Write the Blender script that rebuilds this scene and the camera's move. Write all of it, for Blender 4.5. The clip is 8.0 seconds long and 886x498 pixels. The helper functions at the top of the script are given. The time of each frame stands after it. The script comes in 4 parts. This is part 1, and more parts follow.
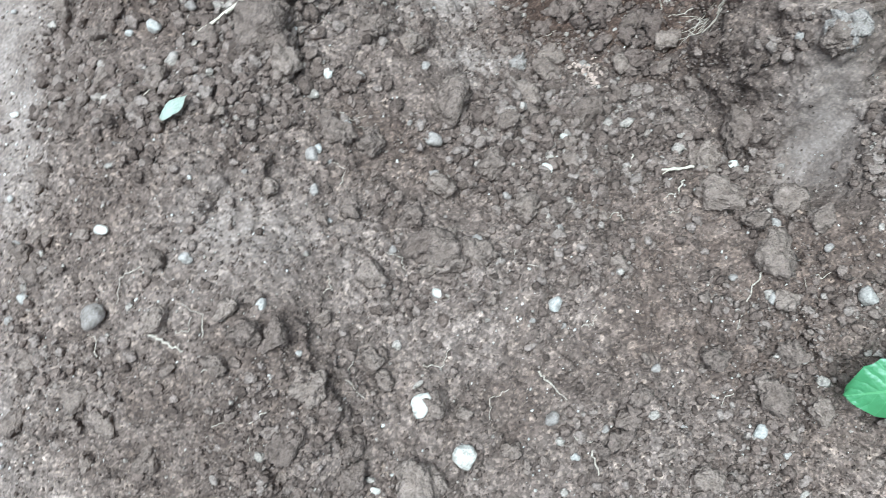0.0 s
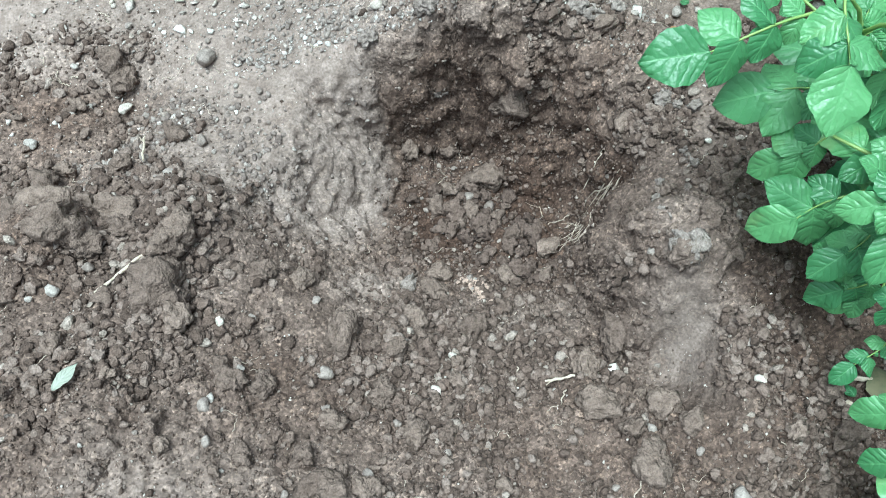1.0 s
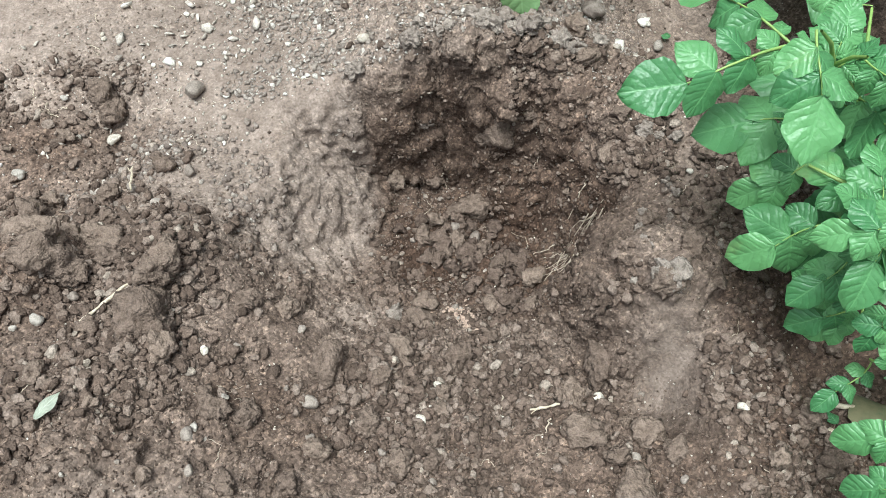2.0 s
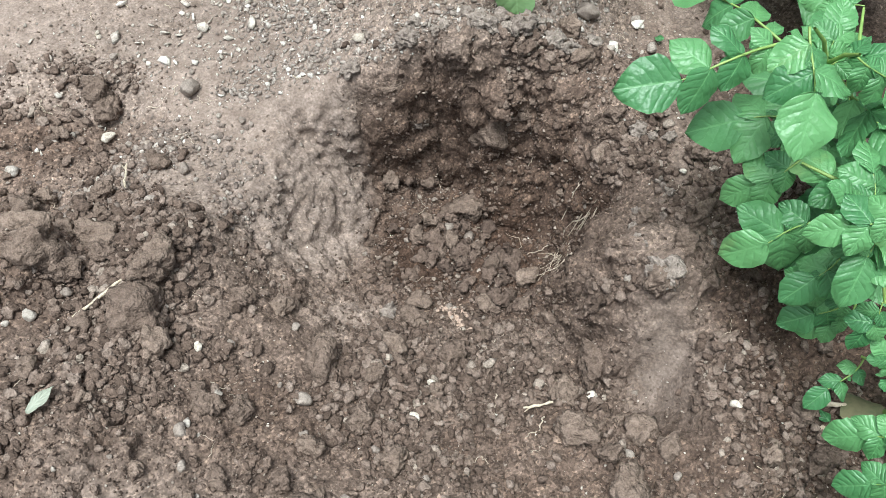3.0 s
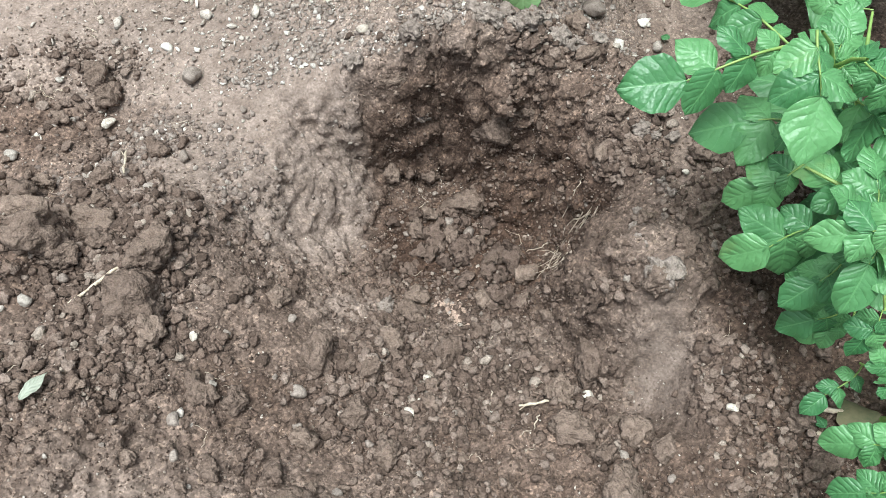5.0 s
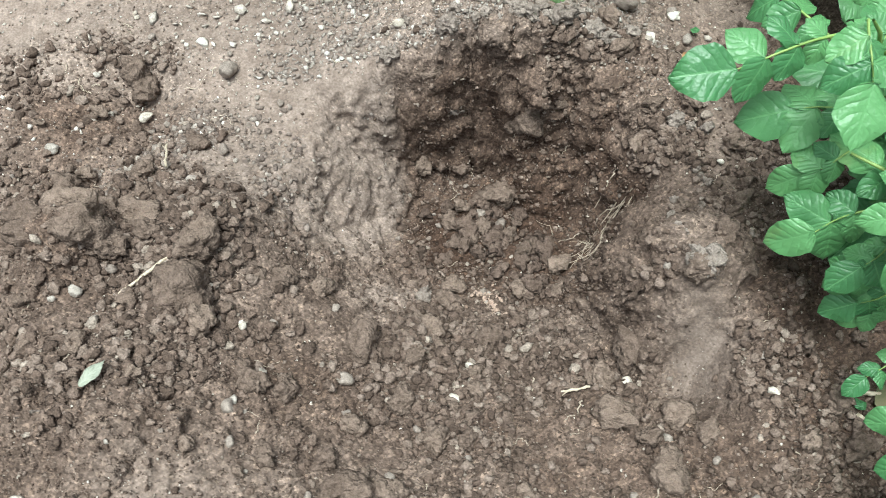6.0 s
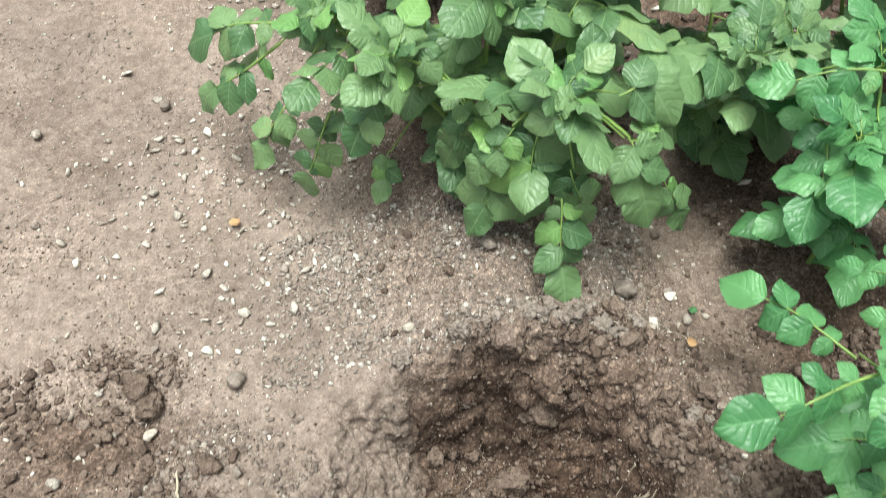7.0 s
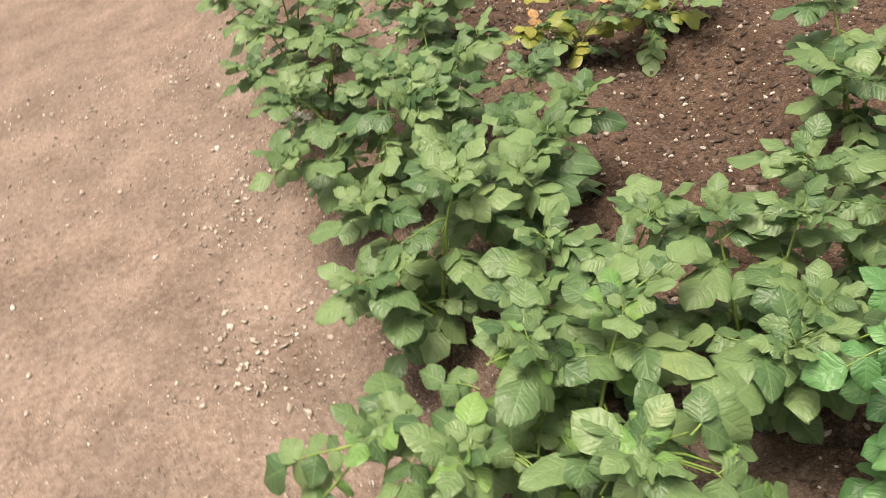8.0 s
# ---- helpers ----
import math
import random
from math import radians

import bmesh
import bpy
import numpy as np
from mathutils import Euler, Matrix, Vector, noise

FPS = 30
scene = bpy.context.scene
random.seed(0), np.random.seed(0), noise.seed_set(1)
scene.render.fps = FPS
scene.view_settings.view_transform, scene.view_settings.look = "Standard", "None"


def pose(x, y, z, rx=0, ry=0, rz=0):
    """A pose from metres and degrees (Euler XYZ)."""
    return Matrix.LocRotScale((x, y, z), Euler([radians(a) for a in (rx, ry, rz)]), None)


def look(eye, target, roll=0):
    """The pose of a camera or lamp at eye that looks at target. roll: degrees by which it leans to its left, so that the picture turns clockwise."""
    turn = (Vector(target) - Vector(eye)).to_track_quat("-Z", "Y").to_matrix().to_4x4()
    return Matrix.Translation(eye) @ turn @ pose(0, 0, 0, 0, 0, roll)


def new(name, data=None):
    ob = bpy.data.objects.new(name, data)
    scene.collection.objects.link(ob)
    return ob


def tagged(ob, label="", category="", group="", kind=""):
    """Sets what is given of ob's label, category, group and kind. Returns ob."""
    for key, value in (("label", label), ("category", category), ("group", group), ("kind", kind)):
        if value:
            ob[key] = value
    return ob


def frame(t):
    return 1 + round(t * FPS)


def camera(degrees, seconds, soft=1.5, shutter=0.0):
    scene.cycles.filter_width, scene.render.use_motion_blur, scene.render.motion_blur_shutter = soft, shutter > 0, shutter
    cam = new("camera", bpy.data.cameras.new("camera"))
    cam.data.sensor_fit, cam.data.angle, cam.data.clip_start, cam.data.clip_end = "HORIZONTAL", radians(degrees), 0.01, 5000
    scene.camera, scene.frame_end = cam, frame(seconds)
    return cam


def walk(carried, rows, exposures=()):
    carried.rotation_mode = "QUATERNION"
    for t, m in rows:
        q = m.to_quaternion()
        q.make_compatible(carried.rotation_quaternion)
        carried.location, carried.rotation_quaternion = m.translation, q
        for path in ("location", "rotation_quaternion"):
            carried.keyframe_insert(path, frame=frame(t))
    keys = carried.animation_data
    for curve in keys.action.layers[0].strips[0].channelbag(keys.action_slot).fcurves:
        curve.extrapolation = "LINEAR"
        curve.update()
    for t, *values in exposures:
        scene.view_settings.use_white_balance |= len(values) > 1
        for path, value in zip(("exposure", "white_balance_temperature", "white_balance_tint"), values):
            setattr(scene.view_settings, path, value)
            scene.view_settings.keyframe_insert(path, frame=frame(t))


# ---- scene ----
import itertools

cam = camera(56.1, 8.0, soft=0.5, shutter=0.18)
PATH = [
    (0, (0.08, -0.002, 1.124), (-0.006, 0.474, -0.817), -8.3),
    (0.2, (0.121, 0.017, 1.134), (0.053, 0.544, -0.794), -8.3),
    (0.4, (0.150, 0.039, 1.153), (0.111, 0.649, -0.751), -6.4),
    (0.5, (0.165, 0.055, 1.169), (0.129, 0.701, -0.723), -6.4),
    (1, (0.199, 0.091, 1.22), (0.198, 0.894, -0.611), -3.7),
    (1.5, (0.211, 0.089, 1.227), (0.223, 0.944, -0.581), -3.0),
    (3, (0.203, 0.064, 1.22), (0.249, 0.957, -0.569), -0.7),
    (3.5, (0.211, 0.064, 1.224), (0.253, 0.953, -0.567), -0.5),
    (4, (0.202, 0.065, 1.213), (0.255, 0.958, -0.575), 0.6),
    (4.5, (0.207, 0.071, 1.213), (0.256, 0.957, -0.58), 0.8),
    (5.8, (0.192, 0.061, 1.223), (0.228, 0.934, -0.576), 0.2),
    (6, (0.129, 0.05, 1.227), (0.188, 0.926, -0.57), 1.2),
    (6.4, (0.073, 0.062, 1.262), (0.231, 1.010, -0.492), 2.1),
    (6.5, (0.059, 0.077, 1.274), (0.24, 1.066, -0.455), 2.5),
    (6.6, (0.042, 0.102, 1.291), (0.239, 1.144, -0.405), 3.0),
    (6.7, (0.024, 0.142, 1.311), (0.215, 1.245, -0.346), 2.4),
    (7, (0.026, 0.273, 1.344), (0.237, 1.47, -0.245), 2.8),
    (7.2, (0.033, 0.357, 1.385), (0.261, 1.592, -0.172), 3.5),
    (7.4, (0.033, 0.420, 1.429), (0.294, 1.712, -0.076), 4.7),
    (7.5, (0.027, 0.429, 1.448), (0.303, 1.774, -0.006), 5.0),
    (7.6, (0.025, 0.435, 1.479), (0.313, 1.827, 0.071), 3.8),
    (7.7, (0.025, 0.445, 1.513), (0.305, 1.885, 0.154), 0.5),
    (7.8, (0.032, 0.448, 1.552), (0.298, 1.947, 0.254), -5.6),
    (7.9, (0.035, 0.453, 1.586), (0.290, 1.981, 0.320), -11.7),
    (8, (0.031, 0.459, 1.601), (0.285, 2.014, 0.369), -15.7),
]
# a hand-held camera has a short shutter smear
EXPO = [(0.0, 1.22, 4900, -6), (0.6, 1.22, 4930, -9), (1.2, 1.06, 5300, -8), (1.8, 0.98, 5760, -3), (4.7, 1.00, 5830, 1), (6.6, 1.02, 5820, -5), (7.3, 1.01, 6750, 4), (8.0, 0.82, 7750, 14)]
walk(cam, [(t, look(eye, target, roll)) for t, eye, target, roll in PATH], EXPO)

# ---- world and light: bright overcast ----
world = bpy.data.worlds.new("world")
scene.world = world
world.use_nodes = True
wn, wl = world.node_tree.nodes, world.node_tree.links
sky = wn.new("ShaderNodeTexSky")
sky.sky_type, sky.sun_disc = "NISHITA", False
SUN_ELEV, SUN_AZ = radians(81), radians(-128)
sky.sun_elevation, sky.sun_rotation = SUN_ELEV, SUN_AZ
sky.air_density, sky.dust_density, sky.ozone_density = 1.0, 6.0, 0.3
soften = wn.new("ShaderNodeHueSaturation")
soften.inputs["Saturation"].default_value = 0.25
wl.new(sky.outputs[0], soften.inputs["Color"])
wl.new(soften.outputs[0], wn["Background"].inputs["Color"])
wn["Background"].inputs["Strength"].default_value = 0.098
sun = new("sun", bpy.data.lights.new("sun", "SUN"))
sun.data.energy, sun.data.angle, sun.data.color = 2.45, radians(28), (1.0, 0.97, 0.92)
sun.matrix_world = look((3 * math.sin(SUN_AZ), 3 * math.cos(SUN_AZ), 3 * math.tan(SUN_ELEV)), (0, 0, 0))


# ---- materials ----
def material(name):
    m = bpy.data.materials.new(name)
    m.use_nodes = True
    return m, m.node_tree.nodes, m.node_tree.links, m.node_tree.nodes["Principled BSDF"]


def ramp(nodes, stops):
    r = nodes.new("ShaderNodeValToRGB")
    el = r.color_ramp.elements
    while len(el) < len(stops):
        el.new(0.5)
    for e, (p, c) in zip(el, stops):
        e.position, e.color = p, (*c, 1)
    return r


def noise_tex(nodes, scale, detail=6.0, rough=0.6):
    n = nodes.new("ShaderNodeTexNoise")
    n.inputs["Scale"].default_value, n.inputs["Detail"].default_value, n.inputs["Roughness"].default_value = scale, detail, rough
    return n


def blend(nodes, links, a, b, fac, mode="MIX"):
    n = nodes.new("ShaderNodeMix")
    n.data_type, n.blend_type = "RGBA", mode
    for slot, v in ((0, fac), (6, a), (7, b)):
        if isinstance(v, (int, float)):
            n.inputs[slot].default_value = v
        elif isinstance(v, tuple):
            n.inputs[slot].default_value = (*v, 1)
        else:
            links.new(v, n.inputs[slot])
    return n.outputs[2]


def maths(nodes, links, op, a, b=0.0, c=0.0):
    n = nodes.new("ShaderNodeMath")
    n.operation = op
    for k, v in enumerate((a, b, c)):
        if isinstance(v, (int, float)):
            n.inputs[k].default_value = v
        else:
            links.new(v, n.inputs[k])
    return n.outputs[0]


def soil_material():
    m, n, l, bsdf = material("garden_soil")
    geo = n.new("ShaderNodeNewGeometry")
    # dry: soil dryness, lowered as well for shade in the pit and furrow
    dry, crumbly = n.new("ShaderNodeAttribute"), n.new("ShaderNodeAttribute")
    dry.attribute_name, crumbly.attribute_name = "dry", "crumbly"
    big, mid, fine = noise_tex(n, 5, 6, 0.65), noise_tex(n, 45, 2, 0.5), noise_tex(n, 230, 1, 0.5)
    for t in (big, mid, fine):
        l.new(geo.outputs["Position"], t.inputs["Vector"])
    # crumbs: rounded cells of three sizes, each with its own tone
    warp = n.new("ShaderNodeVectorMath")
    warp.operation = "MULTIPLY_ADD"
    jit = noise_tex(n, 130, 1, 0.5)
    l.new(geo.outputs["Position"], jit.inputs["Vector"])
    l.new(jit.outputs["Color"], warp.inputs[0])
    warp.inputs[1].default_value = (0.0016, 0.0016, 0.0016)
    l.new(geo.outputs["Position"], warp.inputs[2])
    cells = []
    for scale in (75, 160, 300):
        c = n.new("ShaderNodeTexVoronoi")
        c.inputs["Scale"].default_value = scale
        l.new(warp.outputs[0], c.inputs["Vector"])
        cells.append(c)
    damp = ramp(n, [(0.25, (0.076, 0.052, 0.041)), (0.75, (0.158, 0.112, 0.089))])
    pale = ramp(n, [(0.25, (0.162, 0.123, 0.102)), (0.75, (0.278, 0.221, 0.191))])
    for r in (damp, pale):
        l.new(mid.outputs[0], r.inputs[0])
    how = maths(n, l, "ADD", dry.outputs["Fac"], maths(n, l, "MULTIPLY", maths(n, l, "SUBTRACT", big.outputs[0], 0.5), 1.3))
    lim = n.new("ShaderNodeClamp")
    l.new(how, lim.inputs[0])
    base = blend(n, l, damp.outputs[0], pale.outputs[0], lim.outputs[0])
    # freshly opened soil is wet and darker; this also paints in pit and furrow shade
    wet_shade = ramp(n, [(0.0, (0.52, 0.47, 0.44)), (0.6, (1.0, 1.0, 1.0))])
    l.new(maths(n, l, "ADD", how, 0.6), wet_shade.inputs[0])
    base = blend(n, l, base, wet_shade.outputs[0], 1.0, "MULTIPLY")
    for c, lo, hi in ((cells[1], 0.78, 1.15), (cells[2], 0.70, 1.22)):
        tone = ramp(n, [(0.1, (lo, lo, lo)), (0.85, (hi, hi, hi)), (1.0, (hi * 1.4, hi * 1.4, hi * 1.36))])
        grey = n.new("ShaderNodeSeparateColor")
        l.new(c.outputs["Color"], grey.inputs[0])
        l.new(grey.outputs[0], tone.inputs[0])
        base = blend(n, l, base, tone.outputs[0], maths(n, l, "ADD", maths(n, l, "MULTIPLY", crumbly.outputs["Fac"], 0.8), 0.15), "MULTIPLY")
    wide = noise_tex(n, 2.6, 5, 0.6)
    l.new(geo.outputs["Position"], wide.inputs["Vector"])
    mottle = ramp(n, [(0.32, (0.70, 0.69, 0.68)), (0.68, (1.22, 1.21, 1.20))])
    l.new(wide.outputs[0], mottle.inputs[0])
    base = blend(n, l, base, mottle.outputs[0], 0.8, "MULTIPLY")
    speck = ramp(n, [(0.35, (0.78, 0.77, 0.75)), (0.65, (1.18, 1.17, 1.16))])
    l.new(fine.outputs[0], speck.inputs[0])
    base = blend(n, l, base, speck.outputs[0], 0.9, "MULTIPLY")
    l.new(base, bsdf.inputs["Base Color"])
    bsdf.inputs["Roughness"].default_value = 0.95
    bsdf.inputs["Specular IOR Level"].default_value = 0.10
    h = maths(n, l, "MULTIPLY", fine.outputs[0], 0.0)
    for c, w in zip(cells, (0.32, 0.20, 0.0)):
        dome = maths(n, l, "SUBTRACT", 1.0, maths(n, l, "POWER", c.outputs["Distance"], 2.0))
        h = maths(n, l, "ADD", h, maths(n, l, "MULTIPLY", dome, w))
    h = maths(n, l, "MULTIPLY", h, maths(n, l, "ADD", maths(n, l, "MULTIPLY", crumbly.outputs["Fac"], 0.9), 0.08))
    h = maths(n, l, "ADD", h, maths(n, l, "MULTIPLY", mid.outputs[0], 0.35))
    bump = n.new("ShaderNodeBump")
    bump.inputs["Strength"].default_value, bump.inputs["Distance"].default_value = 0.9, 0.009
    l.new(h, bump.inputs["Height"])
    l.new(bump.outputs[0], bsdf.inputs["Normal"])
    return m


def stone_material(name, stops, by_object, rough=0.85, crumbs=False):
    m, n, l, bsdf = material(name)
    geo = n.new("ShaderNodeNewGeometry")
    tone = ramp(n, stops)
    if by_object:
        info = n.new("ShaderNodeObjectInfo")
        l.new(info.outputs["Random"], tone.inputs[0])
    else:
        l.new(geo.outputs["Random Per Island"], tone.inputs[0])
    fine, mid = noise_tex(n, 420, 2, 0.5), noise_tex(n, 90, 3, 0.5)
    for t in (fine, mid):
        l.new(geo.outputs["Position"], t.inputs["Vector"])
    mott = ramp(n, [(0.35, (0.56, 0.54, 0.51)), (0.65, (1.30, 1.30, 1.30))])
    l.new(maths(n, l, "MULTIPLY", maths(n, l, "ADD", fine.outputs[0], mid.outputs[0]), 0.5), mott.inputs[0])
    l.new(blend(n, l, tone.outputs[0], mott.outputs[0], 0.9, "MULTIPLY"), bsdf.inputs["Base Color"])
    bsdf.inputs["Roughness"].default_value = rough
    bsdf.inputs["Specular IOR Level"].default_value = 0.2
    bump = n.new("ShaderNodeBump")
    bump.inputs["Strength"].default_value, bump.inputs["Distance"].default_value = 0.8, 0.004
    relief = maths(n, l, "ADD", mid.outputs[0], maths(n, l, "MULTIPLY", fine.outputs[0], 0.4))
    if crumbs:
        bump.inputs["Distance"].default_value = 0.007
        for scale, w in ((110, 0.7), (260, 0.35)):
            c = n.new("ShaderNodeTexVoronoi")
            c.inputs["Scale"].default_value = scale
            l.new(geo.outputs["Position"], c.inputs["Vector"])
            relief = maths(n, l, "SUBTRACT", relief, maths(n, l, "MULTIPLY", maths(n, l, "POWER", c.outputs["Distance"], 2.0), w))
    l.new(relief, bump.inputs["Height"])
    l.new(bump.outputs[0], bsdf.inputs["Normal"])
    return m


def leaf_material(name, dark, light, yellow, sheen=0.36):
    m, n, l, bsdf = material(name)
    uv = n.new("ShaderNodeUVMap")
    sep = n.new("ShaderNodeSeparateXYZ")
    l.new(uv.outputs[0], sep.inputs[0])
    u, v = sep.outputs[0], sep.outputs[1]
    side = maths(n, l, "ABSOLUTE", maths(n, l, "SUBTRACT", v, 0.5))
    # side veins sweep forward from the midrib
    stray = noise_tex(n, 3.0, 2, 0.5)
    l.new(uv.outputs[0], stray.inputs["Vector"])
    f = maths(n, l, "FRACT", maths(n, l, "ADD", maths(n, l, "SUBTRACT", maths(n, l, "MULTIPLY", u, 5.6), maths(n, l, "MULTIPLY", side, 3.6)), maths(n, l, "MULTIPLY", stray.outputs[0], 0.8)))
    vein = maths(n, l, "LESS_THAN", maths(n, l, "ABSOLUTE", maths(n, l, "SUBTRACT", f, 0.5)), 0.035)
    mid = maths(n, l, "LESS_THAN", side, 0.022)
    both = maths(n, l, "MAXIMUM", maths(n, l, "MULTIPLY", vein, 0.35), mid)
    info = n.new("ShaderNodeObjectInfo")
    geo = n.new("ShaderNodeNewGeometry")
    blot = noise_tex(n, 30, 4, 0.6)
    l.new(geo.outputs["Position"], blot.inputs["Vector"])
    tone = ramp(n, [(0.0, dark), (0.66, light), (0.80, light), (0.95, yellow)])
    mixv = maths(n, l, "ADD", maths(n, l, "MULTIPLY", info.outputs["Random"], 0.66), maths(n, l, "MULTIPLY", blot.outputs[0], 0.3))
    l.new(mixv, tone.inputs[0])
    col = blend(n, l, tone.outputs[0], tuple(min(1, c * 1.15 + 0.02) for c in light), maths(n, l, "MULTIPLY", both, 0.5))
    l.new(col, bsdf.inputs["Base Color"])
    bsdf.inputs["Roughness"].default_value = sheen
    bsdf.inputs["Specular IOR Level"].default_value = 0.45
    pucker = noise_tex(n, 105, 2, 0.5)
    l.new(geo.outputs["Position"], pucker.inputs["Vector"])
    swell = maths(n, l, "MINIMUM", maths(n, l, "MULTIPLY", maths(n, l, "ABSOLUTE", maths(n, l, "SUBTRACT", f, 0.5)), 2.6), 1.0)
    ridge = maths(n, l, "POWER", maths(n, l, "MINIMUM", maths(n, l, "MULTIPLY", side, 8.0), 1.0), 0.6)
    bump = n.new("ShaderNodeBump")
    bump.inputs["Strength"].default_value, bump.inputs["Distance"].default_value = 0.9, 0.0055
    l.new(maths(n, l, "ADD", maths(n, l, "MULTIPLY", pucker.outputs[0], 0.45), maths(n, l, "MULTIPLY", maths(n, l, "MULTIPLY", maths(n, l, "SINE", maths(n, l, "MULTIPLY", swell, 1.5708)), ridge), 0.15)), bump.inputs["Height"])
    l.new(bump.outputs[0], bsdf.inputs["Normal"])
    thin = n.new("ShaderNodeBsdfTranslucent")
    l.new(col, thin.inputs["Color"])
    mix = n.new("ShaderNodeMixShader")
    mix.inputs[0].default_value = 0.25
    out = n["Material Output"]
    l.new(bsdf.outputs[0], mix.inputs[1])
    l.new(thin.outputs[0], mix.inputs[2])
    l.new(mix.outputs[0], out.inputs["Surface"])
    return m


def plain_material(name, a, b, scale=60, rough=0.7):
    m, n, l, bsdf = material(name)
    geo = n.new("ShaderNodeNewGeometry")
    t = noise_tex(n, scale, 5, 0.6)
    l.new(geo.outputs["Position"], t.inputs["Vector"])
    r = ramp(n, [(0.35, a), (0.65, b)])
    l.new(t.outputs[0], r.inputs[0])
    l.new(r.outputs[0], bsdf.inputs["Base Color"])
    bsdf.inputs["Roughness"].default_value = rough
    bump = n.new("ShaderNodeBump")
    bump.inputs["Strength"].default_value, bump.inputs["Distance"].default_value = 0.5, 0.002
    l.new(t.outputs[0], bump.inputs["Height"])
    l.new(bump.outputs[0], bsdf.inputs["Normal"])
    return m


SOIL = soil_material()
CRUMB = stone_material("soil_crumb", [(0.0, (0.080, 0.056, 0.044)), (0.55, (0.160, 0.114, 0.091)), (0.95, (0.232, 0.177, 0.147)), (1.0, (0.36, 0.30, 0.25))], False, 0.95, True)
DRY_CRUMB = stone_material("dry_crumb", [(0.0, (0.135, 0.104, 0.089)), (0.6, (0.215, 0.172, 0.148)), (0.95, (0.30, 0.255, 0.222)), (1.0, (0.46, 0.41, 0.36))], False, 0.95)
BED_CRUMB = stone_material("bed_crumb", [(0.0, (0.075, 0.054, 0.043)), (0.6, (0.130, 0.096, 0.079)), (0.95, (0.205, 0.160, 0.136)), (1.0, (0.36, 0.31, 0.27))], False, 0.95, True)
GRIT = stone_material("path_grit", [(0.0, (0.19, 0.155, 0.135)), (0.5, (0.26, 0.215, 0.188)), (0.85, (0.36, 0.315, 0.28)), (1.0, (0.68, 0.64, 0.59))], False, 0.9)
CLOD = stone_material("soil_clod", [(0.0, (0.132, 0.095, 0.076)), (1.0, (0.218, 0.162, 0.130))], True, 0.95, True)
# clod colours darkened for moisture and for the shade deep in the pit
SHADED_MOIST_CLOD = stone_material("shaded_moist_soil_clod", [(0.0, (0.095, 0.066, 0.053)), (1.0, (0.157, 0.113, 0.091))], True, 0.95, True)
PALE_CLOD = stone_material("dry_clod", [(0.0, (0.20, 0.160, 0.138)), (1.0, (0.30, 0.250, 0.216))], True, 0.95, True)
PEBBLE = stone_material("pebble", [(0.0, (0.20, 0.162, 0.138)), (0.6, (0.28, 0.234, 0.202)), (1.0, (0.38, 0.34, 0.30))], True, 0.7)
FLAKE = stone_material("stone_flake", [(0.0, (0.33, 0.285, 0.245)), (0.6, (0.52, 0.46, 0.405)), (1.0, (0.76, 0.71, 0.64))], False, 0.8)
WHITE_STONE = stone_material("white_stone", [(0.0, (0.40, 0.345, 0.29)), (1.0, (0.58, 0.52, 0.45))], True, 0.65)
LEAF = leaf_material("potato_leaf", (0.038, 0.140, 0.050), (0.130, 0.305, 0.112), (0.27, 0.37, 0.13))
OLD_LEAF = leaf_material("older_potato_leaf", (0.034, 0.102, 0.040), (0.182, 0.286, 0.120), (0.34, 0.39, 0.15), 0.38)
YELLOW_LEAF = leaf_material("yellowing_leaf", (0.14, 0.22, 0.05), (0.30, 0.31, 0.07), (0.40, 0.24, 0.07))
YELLOWISH = leaf_material("pale_yellow_leaf", (0.11, 0.26, 0.08), (0.21, 0.36, 0.11), (0.34, 0.40, 0.13))
DRY_LEAF = plain_material("withered_leaf", (0.25, 0.13, 0.06), (0.45, 0.28, 0.13), 50, 0.8)
ROOT = plain_material("pale_root", (0.28, 0.215, 0.16), (0.52, 0.44, 0.35), 300, 0.8)
STRAW = plain_material("dry_straw", (0.34, 0.27, 0.19), (0.54, 0.46, 0.36), 200, 0.7)
STEM = plain_material("green_stem", (0.14, 0.24, 0.05), (0.24, 0.34, 0.09), 40, 0.5)


# ---- smooth random fields ----
rng = np.random.default_rng(7)
TABLE = rng.random((256, 256))


def value_noise(x, y, shift=0):
    xi, yi = np.floor(x).astype(int), np.floor(y).astype(int)
    fx, fy = x - xi, y - yi
    fx, fy = fx * fx * fx * (fx * (fx * 6 - 15) + 10), fy * fy * fy * (fy * (fy * 6 - 15) + 10)
    a, b = (xi + shift * 37) & 255, (yi + shift * 91) & 255
    a1, b1 = (a + 1) & 255, (b + 1) & 255
    low = TABLE[a, b] * (1 - fx) + TABLE[a1, b] * fx
    high = TABLE[a, b1] * (1 - fx) + TABLE[a1, b1] * fx
    return low * (1 - fy) + high * fy - 0.5


def fractal(x, y, scale, octaves=4, shift=0, gain=0.5):
    total, amp = 0.0, 1.0
    for k in range(octaves):
        total = total + amp * value_noise(x * scale + 17.3 * k, y * scale - 9.1 * k, shift + k)
        scale, amp = scale * 2.03, amp * gain
    return total


def ease(v, a, b):
    t = np.clip((v - a) / (b - a), 0, 1)
    return t * t * (3 - 2 * t)


def mound(x, y, cx, cy, sx, sy):
    return np.exp(-(((x - cx) / sx) ** 2) - ((y - cy) / sy) ** 2)


# ---- the lie of the land ----
def over(a, b, k):
    """The higher of two surfaces, with a rounded join."""
    return 0.5 * (a + b + np.sqrt((a - b) ** 2 + k * k))


